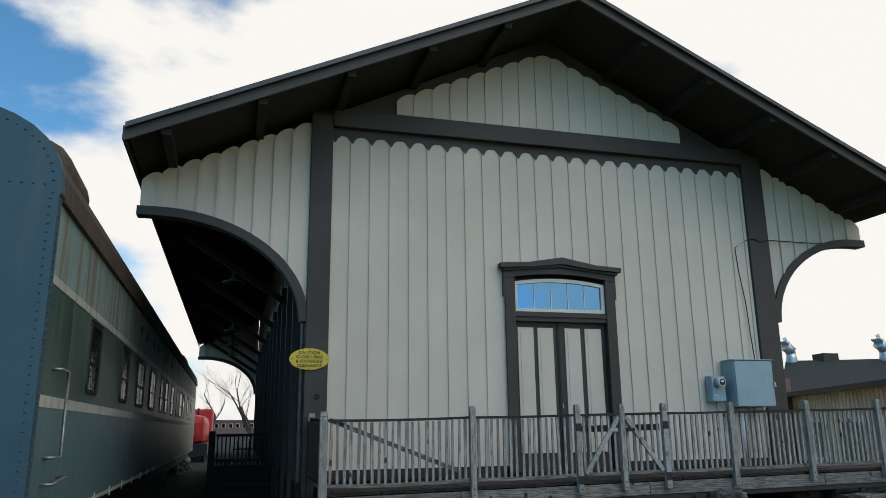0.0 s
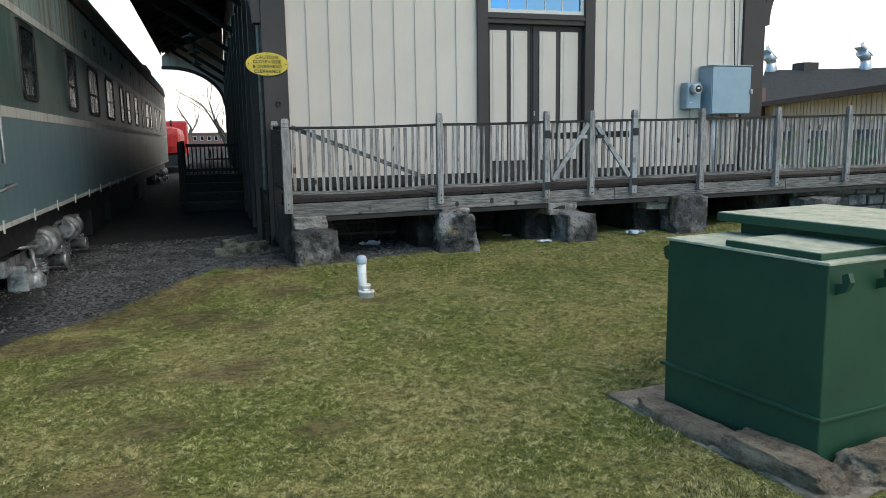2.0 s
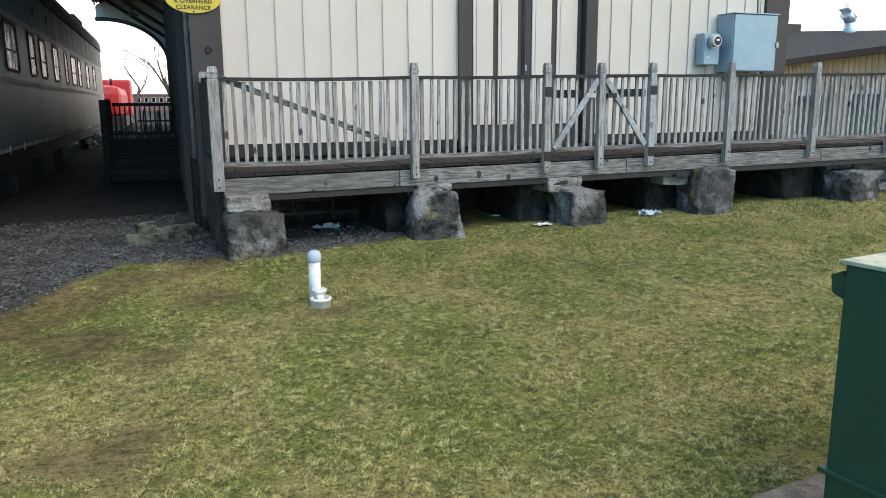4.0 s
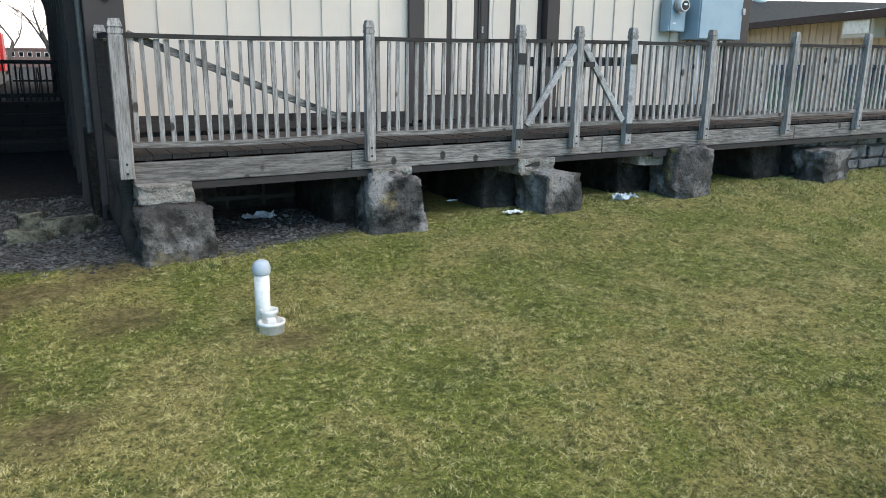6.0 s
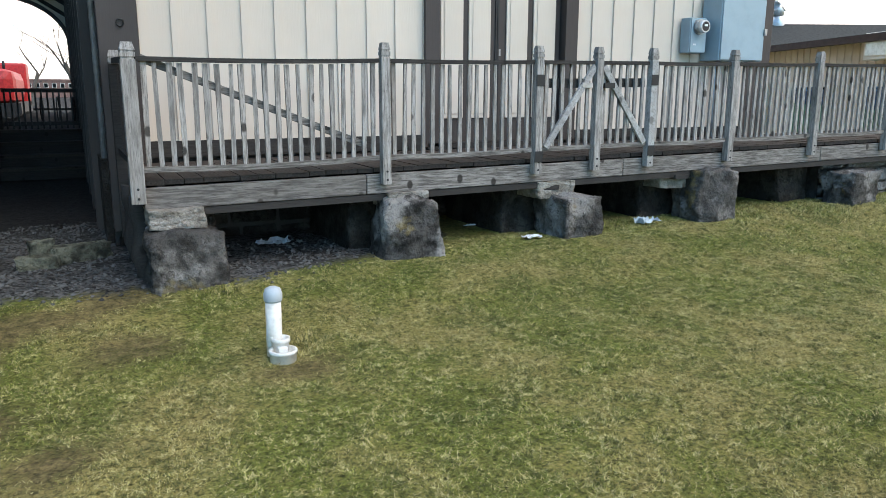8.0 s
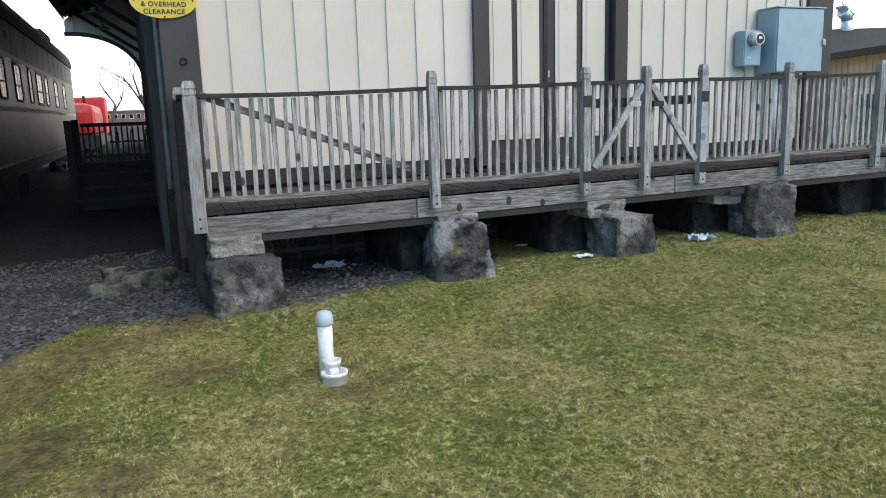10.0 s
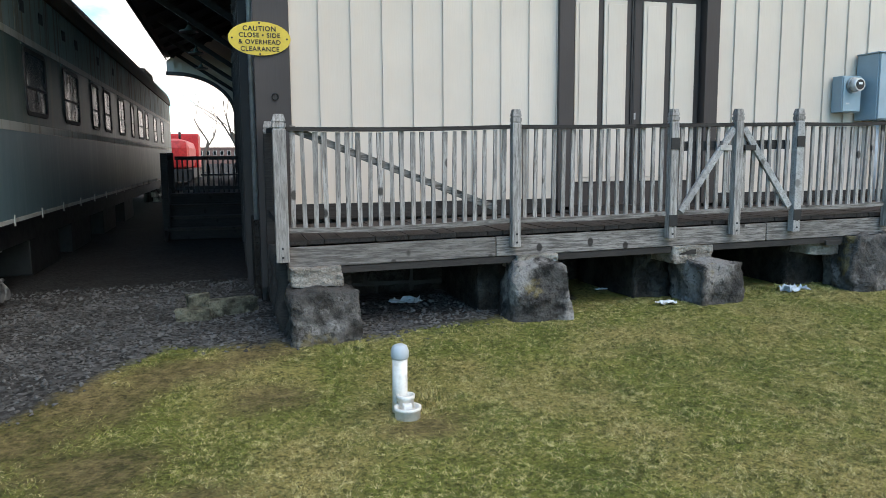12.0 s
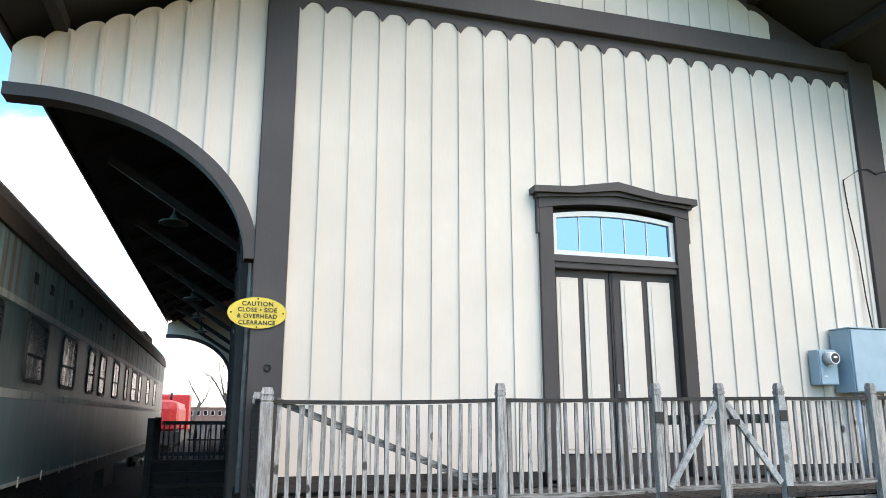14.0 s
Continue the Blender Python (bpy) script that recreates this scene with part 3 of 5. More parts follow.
def wing(name, tip, root, tip_z, root_z, y0, y1, count, label):
    """The boarded bracket that carries the eave past the corner, with its curved foot and dark arch trim."""
    w = tagged(new(name), label, kind="structure")
    sign = 1 if root > tip else -1
    flat = tip + sign * 0.25
    a, b = abs(root - flat), tip_z - root_z

    def foot(x):
        u = (x - flat) * sign / a
        return tip_z if u <= 0 else root_z + b * math.sqrt(max(0.0, 1 - min(1.0, u) ** 2))

    p = (root - tip) / count
    for i in range(count):
        xa, xb = sorted((tip + p * i, tip + p * (i + 1)))
        ta, tb = (roof_z(x) - 0.20 - 0.12 for x in (xa, xb))
        part("board", scalloped(xa + 0.003, xb - 0.003, 0, ta, tb, y0, y1, foot, 0.06), CREAM, w)
        x = tip + p * i
        if i:
            part("batten", box(x - 0.026, x + 0.026, y0 - 0.032, y0 - 0.0005, foot(x) + 0.02, roof_z(x) - 0.36), CREAM, w)
    outer, inner = [], []
    steps = 26
    for k in range(steps + 1):
        ang = math.pi / 2 * k / steps
        x, z = flat + sign * a * math.sin(ang), root_z + b * math.cos(ang)
        nx, nz = sign * math.sin(ang) / a, math.cos(ang) / b
        m = math.hypot(nx, nz)
        outer.append((x + nx / m * 0.03, z + nz / m * 0.03))
        inner.append((x - nx / m * 0.10, z - nz / m * 0.10))
    outer.insert(0, (tip - sign * 0.03, tip_z + 0.03))
    inner.insert(0, (tip - sign * 0.03, tip_z - 0.10))
    bm = bmesh.new()
    def ring(d):
        return [bm.verts.new((q[0], d, q[1])) for q in outer], [bm.verts.new((q[0], d, q[1])) for q in inner]
    (fo, fi), (bo, bi) = ring(y0 - 0.05), ring(y1 + 0.12)
    for k in range(len(outer) - 1):
        for q in ((fo[k], fo[k + 1], fi[k + 1], fi[k]), (bo[k + 1], bo[k], bi[k], bi[k + 1]), (fo[k + 1], fo[k], bo[k], bo[k + 1]), (fi[k], fi[k + 1], bi[k + 1], bi[k])):
            bm.faces.new(q)
    bm.faces.new((fo[0], fi[0], bi[0], bo[0]))
    bmesh.ops.recalc_face_normals(bm, faces=bm.faces[:])
    part("arch_trim", bm, BROWN, w, "curved dark brown arch trim")
    return w


build_facade()
wing("bracket_wall_west", -2.0, 0.415, 4.64, 3.06, 12.57, 12.62, 9, "cream boarded eave bracket with curved brown trim")
wing("bracket_wall_east", 10.78, 8.64, 4.85, 3.27, 12.57, 12.62, 7, "cream boarded eave bracket with curved brown trim")
wing("bracket_wall_far", -2.05, 0.42, 4.64, 3.06, 35.4, 35.45, 9, "cream boarded eave bracket at the far end")


structure("bracket_backing", prism([(-1.9, roof_z(-1.9) - 0.4), (0.42, 3.2 + 2.6), (0.42, roof_z(0.42) - 0.1), (-1.9, roof_z(-1.9) - 0.1)], 35.46, 35.5), BROWN, "dark boarding above the far bracket")


def build_roof():
    roof = tagged(new("roof"), "low gable roof with dark brown soffit and metal edge", kind="structure")
    for side, eave in ((-1, EAVE_W), (1, EAVE_E)):
        top = [(CX, RIDGE_Z), (eave, roof_z(eave))]
        poly = [top[0], top[1], (eave, roof_z(eave) - 0.05), (CX, RIDGE_Z - 0.05)]
        part("roof_covering", prism(poly, RAKE_Y - 0.04, BACK_Y), SHINGLE, roof, "dark shingle roof slope")
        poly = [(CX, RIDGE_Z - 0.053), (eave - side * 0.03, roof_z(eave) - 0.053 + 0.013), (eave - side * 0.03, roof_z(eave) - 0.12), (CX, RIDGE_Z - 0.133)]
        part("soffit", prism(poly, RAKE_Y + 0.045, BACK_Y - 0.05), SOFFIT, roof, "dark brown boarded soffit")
        poly = [(CX, RIDGE_Z - 0.055), (eave, roof_z(eave) - 0.055), (eave, roof_z(eave) - 0.21), (CX, RIDGE_Z - 0.21)]
        part("rake_board", prism(poly, RAKE_Y, RAKE_Y + 0.04), BROWN, roof)
        poly = [(CX, RIDGE_Z + 0.015), (eave, roof_z(eave) + 0.015), (eave, roof_z(eave) - 0.055), (CX, RIDGE_Z - 0.055)]
        part("drip_edge", prism(poly, RAKE_Y - 0.06, RAKE_Y - 0.041), ROOF_EDGE, roof, "grey metal drip edge")
        part("eave_board", box(min(eave, eave + side * 0.03), max(eave, eave + side * 0.03), RAKE_Y, BACK_Y, roof_z(eave) - 0.2, roof_z(eave) - 0.01), BROWN, roof)
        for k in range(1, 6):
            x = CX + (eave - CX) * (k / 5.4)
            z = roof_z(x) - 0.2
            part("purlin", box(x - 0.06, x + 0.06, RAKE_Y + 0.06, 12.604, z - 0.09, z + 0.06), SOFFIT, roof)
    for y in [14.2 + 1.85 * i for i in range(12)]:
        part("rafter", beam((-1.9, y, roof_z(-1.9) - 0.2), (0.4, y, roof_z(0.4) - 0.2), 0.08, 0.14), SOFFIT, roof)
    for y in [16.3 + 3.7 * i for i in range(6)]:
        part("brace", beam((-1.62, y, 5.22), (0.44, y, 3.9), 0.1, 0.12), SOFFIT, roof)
    return roof


build_roof()


def build_sides():
    west = bmesh.new()
    # Boards in brown instead of cream: the eave's shade is in the colour.
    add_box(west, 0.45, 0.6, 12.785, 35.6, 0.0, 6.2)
    wall = structure("wall_west", west, BROWN, "long board-and-batten side wall, eave shade put into its colour")
    for i in range(38):
        y = 13.1 + i * 0.6
        part("batten", box(0.425, 0.4495, y - 0.025, y + 0.025, 0.8, 6.0), CREAM, wall)
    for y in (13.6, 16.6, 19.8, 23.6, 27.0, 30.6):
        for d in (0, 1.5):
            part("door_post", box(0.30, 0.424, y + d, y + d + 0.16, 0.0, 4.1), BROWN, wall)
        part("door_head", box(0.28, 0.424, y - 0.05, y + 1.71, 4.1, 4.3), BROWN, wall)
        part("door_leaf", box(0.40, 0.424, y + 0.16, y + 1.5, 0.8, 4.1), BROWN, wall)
    part("foundation", box(0.36, 0.449, 12.8, 35.6, -0.05, 0.78), SHADE_STONE, wall, "stone foundation course")
    dp = thing("downpipe", "pale thin downpipe at the shaded corner", "downpipe")
    part("pipe", tube(((0.40, 12.95, 0.1), (0.40, 12.95, 4.2), (0.2, 12.95, 4.6)), 0.028, 8), GALV, dp)
    structure("wall_east", box(8.4, 8.5, 12.785, 35.6, 0.0, 6.2), CREAM, "cream boarded side wall")
    structure("wall_north", box(0.45, 8.5, 35.65, 35.8, 0.0, 7.0), CREAM, "cream boarded end wall")
    found = structure("foundation_south", box(0.42, 9.4, 12.64, 12.78, -0.1, 0.74), SHADE_STONE, "stone foundation under the deck, shade put into its colour")
    return found


FOUND = build_sides()


# ---- door with transom ----
def build_door():
    d = tagged(new("door_1"), "double panelled door, cream panels in dark brown frame, arched transom above", kind="structure")
    for x0, x1 in ((3.53, 3.70), (5.30, 5.47)):
        part("casing", box(x0, x1, 12.50, 12.66, 0.82, 3.98, 0.006), BROWN, d)
    # flared ears of the casing
    for x0, x1 in ((3.505, 3.53), (5.47, 5.495)):
        part("casing_ear", box(x0, x1, 12.505, 12.6, 3.55, 3.98), BROWN, d)
    def arch(x, lift):
        return lift + 0.10 * (1 - ((x - 4.5) / 0.98) ** 2)
    xs = [3.52 + 1.96 * k / 16 for k in range(17)]
    part("head_board", prism([(x, arch(x, 3.84)) for x in xs] + [(x, arch(x, 4.00)) for x in xs[::-1]], 12.49, 12.64), BROWN, d)
    part("cornice", prism([(3.44, 4.00), (3.44, 4.075), (3.9, 4.10), (4.5, 4.205), (5.1, 4.10), (5.56, 4.075), (5.56, 4.00), (5.0, 4.03), (4.5, 4.10), (4.0, 4.03)], 12.40, 12.60), BROWN, d, "peaked dark brown cornice")
    part("cornice_bed", prism([(3.49, 3.955), (3.49, 3.999), (4.0, 4.028), (4.5, 4.098), (5.0, 4.028), (5.51, 3.999), (5.51, 3.955), (4.5, 4.05)], 12.45, 12.60), BROWN, d)
    # transom
    tx = [3.70 + 1.60 * k / 14 for k in range(15)]
    inner = [3.76 + 1.48 * k / 14 for k in range(15)]
    frame_o = [(x, 0.075 * (1 - ((x - 4.5) / 0.8) ** 2) + 3.80) for x in tx]
    frame_i = [(x, 0.07 * (1 - ((x - 4.5) / 0.8) ** 2) + 3.745) for x in inner]
    bm = bmesh.new()
    for y, flip in ((12.555, False),):
        lo_o, lo_i = [(3.70, 3.32), (5.30, 3.32)], [(3.76, 3.375), (5.24, 3.375)]
        ring_o = [lo_o[0]] + frame_o + [lo_o[1]]
        ring_i = [lo_i[0]] + frame_i + [lo_i[1]]
        fo = [bm.verts.new((p[0], y, p[1])) for p in ring_o]
        fi = [bm.verts.new((p[0], y, p[1])) for p in ring_i]
        bi = [bm.verts.new((p[0], y + 0.05, p[1])) for p in ring_i]
        m = len(fo)
        for k in range(m):
            j = (k + 1) % m
            bm.faces.new((fo[k], fo[j], fi[j], fi[k]))
            bm.faces.new((fi[k], fi[j], bi[j], bi[k]))
    bmesh.ops.recalc_face_normals(bm, faces=bm.faces[:])
    part("transom_frame", bm, WHITE_TRIM, d, "white-painted arched transom frame")
    edges = [3.76 + 1.48 * k / 5 for k in range(6)]
    for a, b in zip(edges, edges[1:]):
        pts = [(a + 0.006, 3.375), (b - 0.006, 3.375)] + [(b - 0.006 - (b - a - 0.012) * k / 4, 0.07 * (1 - ((b - 0.006 - (b - a - 0.012) * k / 4 - 4.5) / 0.8) ** 2) + 3.745) for k in range(5)]
        part("pane", prism(pts, 12.585, 12.592), SKY_GLASS, d, "mirror pane, the sky's blue put into its tint")
    for x in edges[1:-1]:
        part("muntin", box(x - 0.006, x + 0.006, 12.575, 12.595, 3.375, 3.80), WHITE_TRIM, d)
    part("transom_bar", box(3.70, 5.30, 12.53, 12.66, 3.16, 3.319, 0.01), BROWN, d)
    part("bar_moulding", box(3.70, 5.30, 12.505, 12.53, 3.235, 3.275), BROWN, d)
    part("threshold", box(3.56, 5.46, 12.5, 12.72, 0.801, 0.86), WOOD_DARK, d)
    for x0, x1, stile in ((3.703, 4.452, (3.755, 4.03, 4.095, 4.37)), (4.458, 5.297, (4.57, 4.85, 4.925, 5.225))):
        leaf = part("door_leaf", box(x0, x1, 12.62, 12.66, 0.862, 3.158), BROWN, d, "dark brown door leaf with tall cream panels")
        for a, b in (stile[:2], stile[2:]):
            part("panel", box(a, b, 12.60, 12.6195, 1.12, 3.07, 0.01), CREAM, leaf)
            part("panel_field", box(a + 0.045, b - 0.045, 12.592, 12.5995, 1.17, 3.02, 0.003), CREAM, leaf)
        part("door_edge", box((x1 - 0.02) if x0 < 4 else x0, x1 if x0 < 4 else x0 + 0.02, 12.605, 12.6195, 0.862, 3.158), BLACK, leaf)
    part("keyhole_plate", box(4.475, 4.505, 12.612, 12.6195, 1.80, 1.87), STEEL, d)
    bmx = box(3.6, 5.4, 12.70, 12.74, 0.82, 3.98)
    part("dark_backing", bmx, BLACK, d)


build_door()

# ---- deck and railing ----
def lift(x):
    return 0.013 * (x - 2.45)


POSTS = (0.53, 2.45, 3.935, 4.60, 5.26, 6.35, 7.66, 8.97, 10.2, 11.5, 12.75)
POST_Y = 10.985


def build_deck():
    deck = thing("timber_deck", "weathered grey timber deck raised on stone blocks", "deck")
    joints = (0.57, 2.30, 5.0, 7.9, 10.6, 12.75)
    for a, b in zip(joints, joints[1:]):
        part("rim_board", beam((a + 0.003, 11.06, 0.645 + lift(a)), (b - 0.003, 11.06, 0.645 + lift(b)), 0.045, 0.165, bevel=0.006), WOOD_H, deck, "grey weathered rim board")
    part("sill_beam", beam((0.62, 11.10, 0.53 + lift(0.62)), (12.7, 11.10, 0.53 + lift(12.7)), 0.1, 0.055), WOOD_DARK, deck)
    part("ledger", beam((0.8, 12.45, 0.64 + lift(0.8)), (12.7, 12.45, 0.64 + lift(12.7)), 0.05, 0.2), WOOD_DARK, deck)
    for i in range(20):
        x = 0.7 + i * 0.62
        part("joist", box(x - 0.025, x + 0.025, 11.085, 12.424, 0.57 + lift(x), 0.735 + lift(x)), WOOD_DARK, deck)
    rng = random.Random(3)
    plank = bmesh.new()
    add_box(plank, -0.066, 0.066, 0, 1.46, -0.018, 0.018)
    me = bpy.data.meshes.new("deck_board")
    plank.to_mesh(me)
    plank.free()
    me.materials.append(WOOD_DECK)
    for i in range(88):
        x = 0.66 + i * 0.1375
        ob = new("deck_board", me)
        ob.location = (x, 11.085 + rng.uniform(-0.012, 0.012), 0.757 + lift(x) + rng.uniform(-0.003, 0.003))
        ob.rotation_euler = (0, 0, rng.uniform(-0.004, 0.004))
        ob.parent = deck
    # end skirt towards the track
    for k in range(6):
        y = 11.15 + k * 0.24
        part("skirt_plank", box(0.585, 0.61, y, y + 0.215, 0.02 + 0.03 * (k % 2), 0.70), WOOD_DARK, deck)
    return deck


build_deck()


def build_post(x, top, bottom, y=POST_Y, size=0.076, strap=False, mat=None):
    p = thing("railing_post", "square weathered grey railing post with grooved cap", "railing post", "deck railing posts")
    h = size / 2
    bm = box(x - h, x + h, y - h, y + h, bottom, top - 0.115, 0.005)
    part("shaft", bm, mat or WOOD_V, p)
    cap = bmesh.new()
    add_box(cap, x - h * 0.86, x + h * 0.86, y - h * 0.86, y + h * 0.86, top - 0.1149, top - 0.10)
    add_box(cap, x - h, x + h, y - h, y + h, top - 0.0999, top - 0.07)
    add_box(cap, x - h * 0.86, x + h * 0.86, y - h * 0.86, y + h * 0.86, top - 0.0699, top - 0.055)
    v = add_box(cap, x - h, x + h, y - h, y + h, top - 0.0549, top)
    for q in v[4:]:
        q.co.x = x + (q.co.x - x) * 0.72
        q.co.y = y + (q.co.y - y) * 0.72
    part("cap", cap, WOOD_V, p, "grooved post cap")
    for z in (bottom + 0.04, bottom + 0.11):
        part("bolt", tube(((x, y - h - 0.008, z), (x, y - h + 0.004, z)), 0.009, 8), BLACK, p)
    if strap:
        for z in (top - 0.3, bottom + 0.16):
            part("hinge_plate", box(x - h - 0.004, x + h + 0.004, y - h - 0.006, y - h - 0.0005, z - 0.05, z + 0.05), BLACK, p, "rusted black hinge plate")
    return p


for i, x in enumerate(POSTS):
    build_post(x, 1.785 + lift(x) + (0.0 if i else -0.03), 0.645 + lift(x) - (0.02 if i == 0 else 0.0), size=0.1 if i in (0,) else 0.076, strap=i in (2, 4), mat=WOOD_PALE if i == 4 else None)
build_post(0.52, 1.74, 0.1, y=12.36, size=0.1, mat=WOOD_DARK)

BALUSTER_CACHE = {}


def baluster_mesh(length, variant):
    key = (round(length, 2), variant)
    if key not in BALUSTER_CACHE:
        r = random.Random(variant * 7 + int(length * 100))
        bm = bmesh.new()
        v = add_box(bm, -0.017, 0.017, -0.012, 0.012, 0, key[0])
        for q in v[4:]:
            q.co.x += r.uniform(-0.006, 0.006)
            q.co.y += r.uniform(-0.004, 0.004)
        me = bpy.data.meshes.new("baluster")
        bm.to_mesh(me)
        bm.free()
        me.materials.append(WOOD_V)
        BALUSTER_CACHE[key] = me
    return BALUSTER_CACHE[key]


def rail_panel(x0, x1, sag, brace=None, gate=None):
    name, label, cat = ("gate_leaf", "weathered grey timber gate leaf with diagonal brace", "gate") if gate else ("timber_railing", "weathered grey railing panel with square balusters", "railing")
    p = thing(name, label, cat, "deck railing")
    a, b = x0 + 0.05, x1 - 0.05
    y = 11.012
    steps = 5
    def z_low(x):
        u = (x - a) / (b - a)
        return 0.868 + lift(x) - sag * 4 * u * (1 - u)
    def z_top(x):
        u = (x - a) / (b - a)
        return 1.645 + lift(x) - sag * 2.2 * u * (1 - u)
    for nm, fz, w, h in (("top_rail", z_top, 0.075, 0.032), ("bottom_rail", z_low, 0.06, 0.04)):
        bm = bmesh.new()
        for k in range(steps):
            xa, xb = a + (b - a) * k / steps, a + (b - a) * (k + 1) / steps
            add_beam(bm, (xa, y, fz(xa)), (xb, y, fz(xb)), w, h)
        part(nm, bm, WOOD_CAP if nm == "top_rail" else WOOD_H, p)
    n = max(2, round((b - a) / 0.0875))
    rng = random.Random(int(x0 * 100))
    for k in range(n):
        x = a + (b - a) * (k + 0.5) / n
        zl = z_low(x) + 0.021
        ob = new("baluster", baluster_mesh(z_top(x) - 0.02 - zl, rng.randrange(4)))
        ob.location = (x + rng.uniform(-0.005, 0.005), y, zl)
        ob.rotation_euler = (rng.uniform(-0.008, 0.008), rng.uniform(-0.014, 0.014), rng.uniform(-0.08, 0.08))
        ob.parent = p
    if brace:
        (bx0, bz0), (bx1, bz1), front = brace
        yy = y - 0.03 if front else y + 0.035
        part("diagonal_brace", beam((bx0, yy, bz0), (bx1, yy, bz1), 0.03, 0.055 if not front else 0.06, bevel=0.003), WOOD_PALE if front else WOOD_H, p)
    if gate:
        part("middle_rail", beam((a, y + 0.035, 1.46 + lift(a)), (b, y + 0.035, 1.46 + lift(b)), 0.03, 0.085), WOOD_DARK, p)
        xs = x1 - 0.13 if gate == "west" else x0 + 0.13
        part("latch", box(xs - 0.06, xs + 0.06, y - 0.05, y - 0.022, 1.44, 1.49, 0.004), STEEL if gate == "west" else BLACK, p)
    return p


rail_panel(POSTS[0], POSTS[1], 0.02, ((0.61, 1.63), (2.30, 0.97), False))
rail_panel(POSTS[1], POSTS[2], 0.012)
rail_panel(POSTS[2], POSTS[3], 0.0, ((4.03, 0.90), (4.56, 1.64), True), "west")
rail_panel(POSTS[3], POSTS[4], 0.0, ((4.66, 1.64), (5.19, 0.92), True), "east")
for a, b in zip(POSTS[4:], POSTS[5:]):
    rail_panel(a, b, 0.012)


def side_rail():
    p = thing("timber_railing", "short weathered end railing of the deck", "railing", "deck railing")
    for z, h in ((1.62, 0.045), (0.86, 0.05)):
        part("top_rail" if z > 1 else "bottom_rail", beam((0.55, 11.045, z), (0.52, 12.31, z + 0.03), 0.05, h), WOOD_DARK, p)
    for k in range(12):
        y = 11.12 + k * 0.1
        part("baluster", box(0.53, 0.565, y, y + 0.035, 0.886, 1.60), WOOD_DARK, p)


side_rail()

# ---- stone blocks under the deck ----
def stone_block(x, y, size, seed, turn, label, mat=BOULDER, group="foundation boulders", name="stone_block", z=None, rough=0.11, flat=0.1, taper=0.0):
    ob = link_mesh(name, rock(size, seed, rough, 14, flat, taper), mat)
    ob.data.transform(pose(x, y, (ground_z(x, y) - 0.05) if z is None else z, 0, 0, turn))
    return tagged(ob, label, "stone", group)


BL = "rough dark limestone block with pale patches and ochre lichen"
stone_block(0.825, 10.99, (0.54, 0.46, 0.45), 1, 4, BL, taper=0.06)
stone_block(2.66, 11.05, (0.56, 0.46, 0.53), 2, -5, BL, taper=0.26)
stone_block(4.39, 11.08, (0.46, 0.46, 0.42), 3, 6, BL, taper=-0.03)
stone_block(6.15, 11.08, (0.52, 0.46, 0.57), 4, -3, BL, taper=0.08)
stone_block(8.42, 11.0, (0.58, 0.4, 0.42), 5, 8, "broken grey limestone block beside the wall end")
SL = "pale split limestone slab bearing the deck beam"
for x, y, w, z, h, s in ((0.775, 11.16, 0.40, 0.40, 0.15, 11), (2.67, 11.22, 0.37, 0.42, 0.15, 12), (4.2, 11.25, 0.40, 0.42, 0.16, 13), (5.78, 11.35, 0.36, 0.42, 0.22, 14)):
    stone_block(x, y, (w, 0.45, h), s, s * 3 % 7 - 3, SL, SLAB, "bearing slabs", "stone_slab", z, 0.06, 0.06)
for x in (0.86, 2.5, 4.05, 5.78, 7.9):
    stone_block(x, 11.95, (0.5, 1.15, 0.62), int(x * 10), 0, "stone pier under the deck, shade put into its colour", SHADE_STONE, "deck piers", "stone_pier", -0.08, 0.05, 0.03)


def coursed_wall(wall, x0, x1, y, z0, z1, seed, depth=0.06, size=(0.22, 0.5), course=(0.1, 0.2), mat=RUBBLE):
    """Rubble stones, each one a piece, laid in uneven courses on the face of a wall."""
    rng = random.Random(seed)
    z = z0
    while z < z1 - 0.04:
        h = min(rng.uniform(*course), z1 - z)
        x = x0
        while x < x1 - 0.05:
            w = min(rng.uniform(*size), x1 - x)
            hh = h * rng.uniform(0.85, 1.0)
            bm = bmesh.new()
            v = add_box(bm, x + 0.012, x + w - 0.012, y - depth * rng.uniform(0.5, 1.0), y + 0.01, z + 0.01, z + hh - 0.008)
            for q in v:
                q.co += Vector((rng.uniform(-0.014, 0.014), rng.uniform(-0.01, 0.01), rng.uniform(-0.012, 0.012)))
            bmesh.ops.bevel(bm, geom=bm.edges[:], offset=0.012, segments=1, affect="EDGES")
            part("stone", bm, mat, wall)
            x += w
        z += h


def build_supports():
    for x, y, r, h in ((0.55, 11.25, 0.07, 0.62), (0.53, 11.9, 0.06, 0.64)):
        pts = [(x + 0.02 * math.sin(k * 2.1), y + 0.015 * math.cos(k * 1.7), ground_z(x, y) - 0.05 + (h + 0.05) * k / 6) for k in range(7)]
        tagged(link_mesh("log_post", tube(pts, [r * (1 + 0.12 * math.sin(k * 3.3)) for k in range(7)], 9), WOOD_DARK), "rough dark log propping the deck corner", "log", "deck props")
    for x, z in ((0.72, 0.5), (2.6, 0.525), (4.15, 0.545), (5.78, 0.57)):
        tagged(link_mesh("shim_block", box(x - 0.09, x + 0.09, 11.03, 11.16, z - 0.045, z, 0.004), WOOD_DARK), "dark wooden shim between slab and beam", "shim", "deck shims")


build_supports()


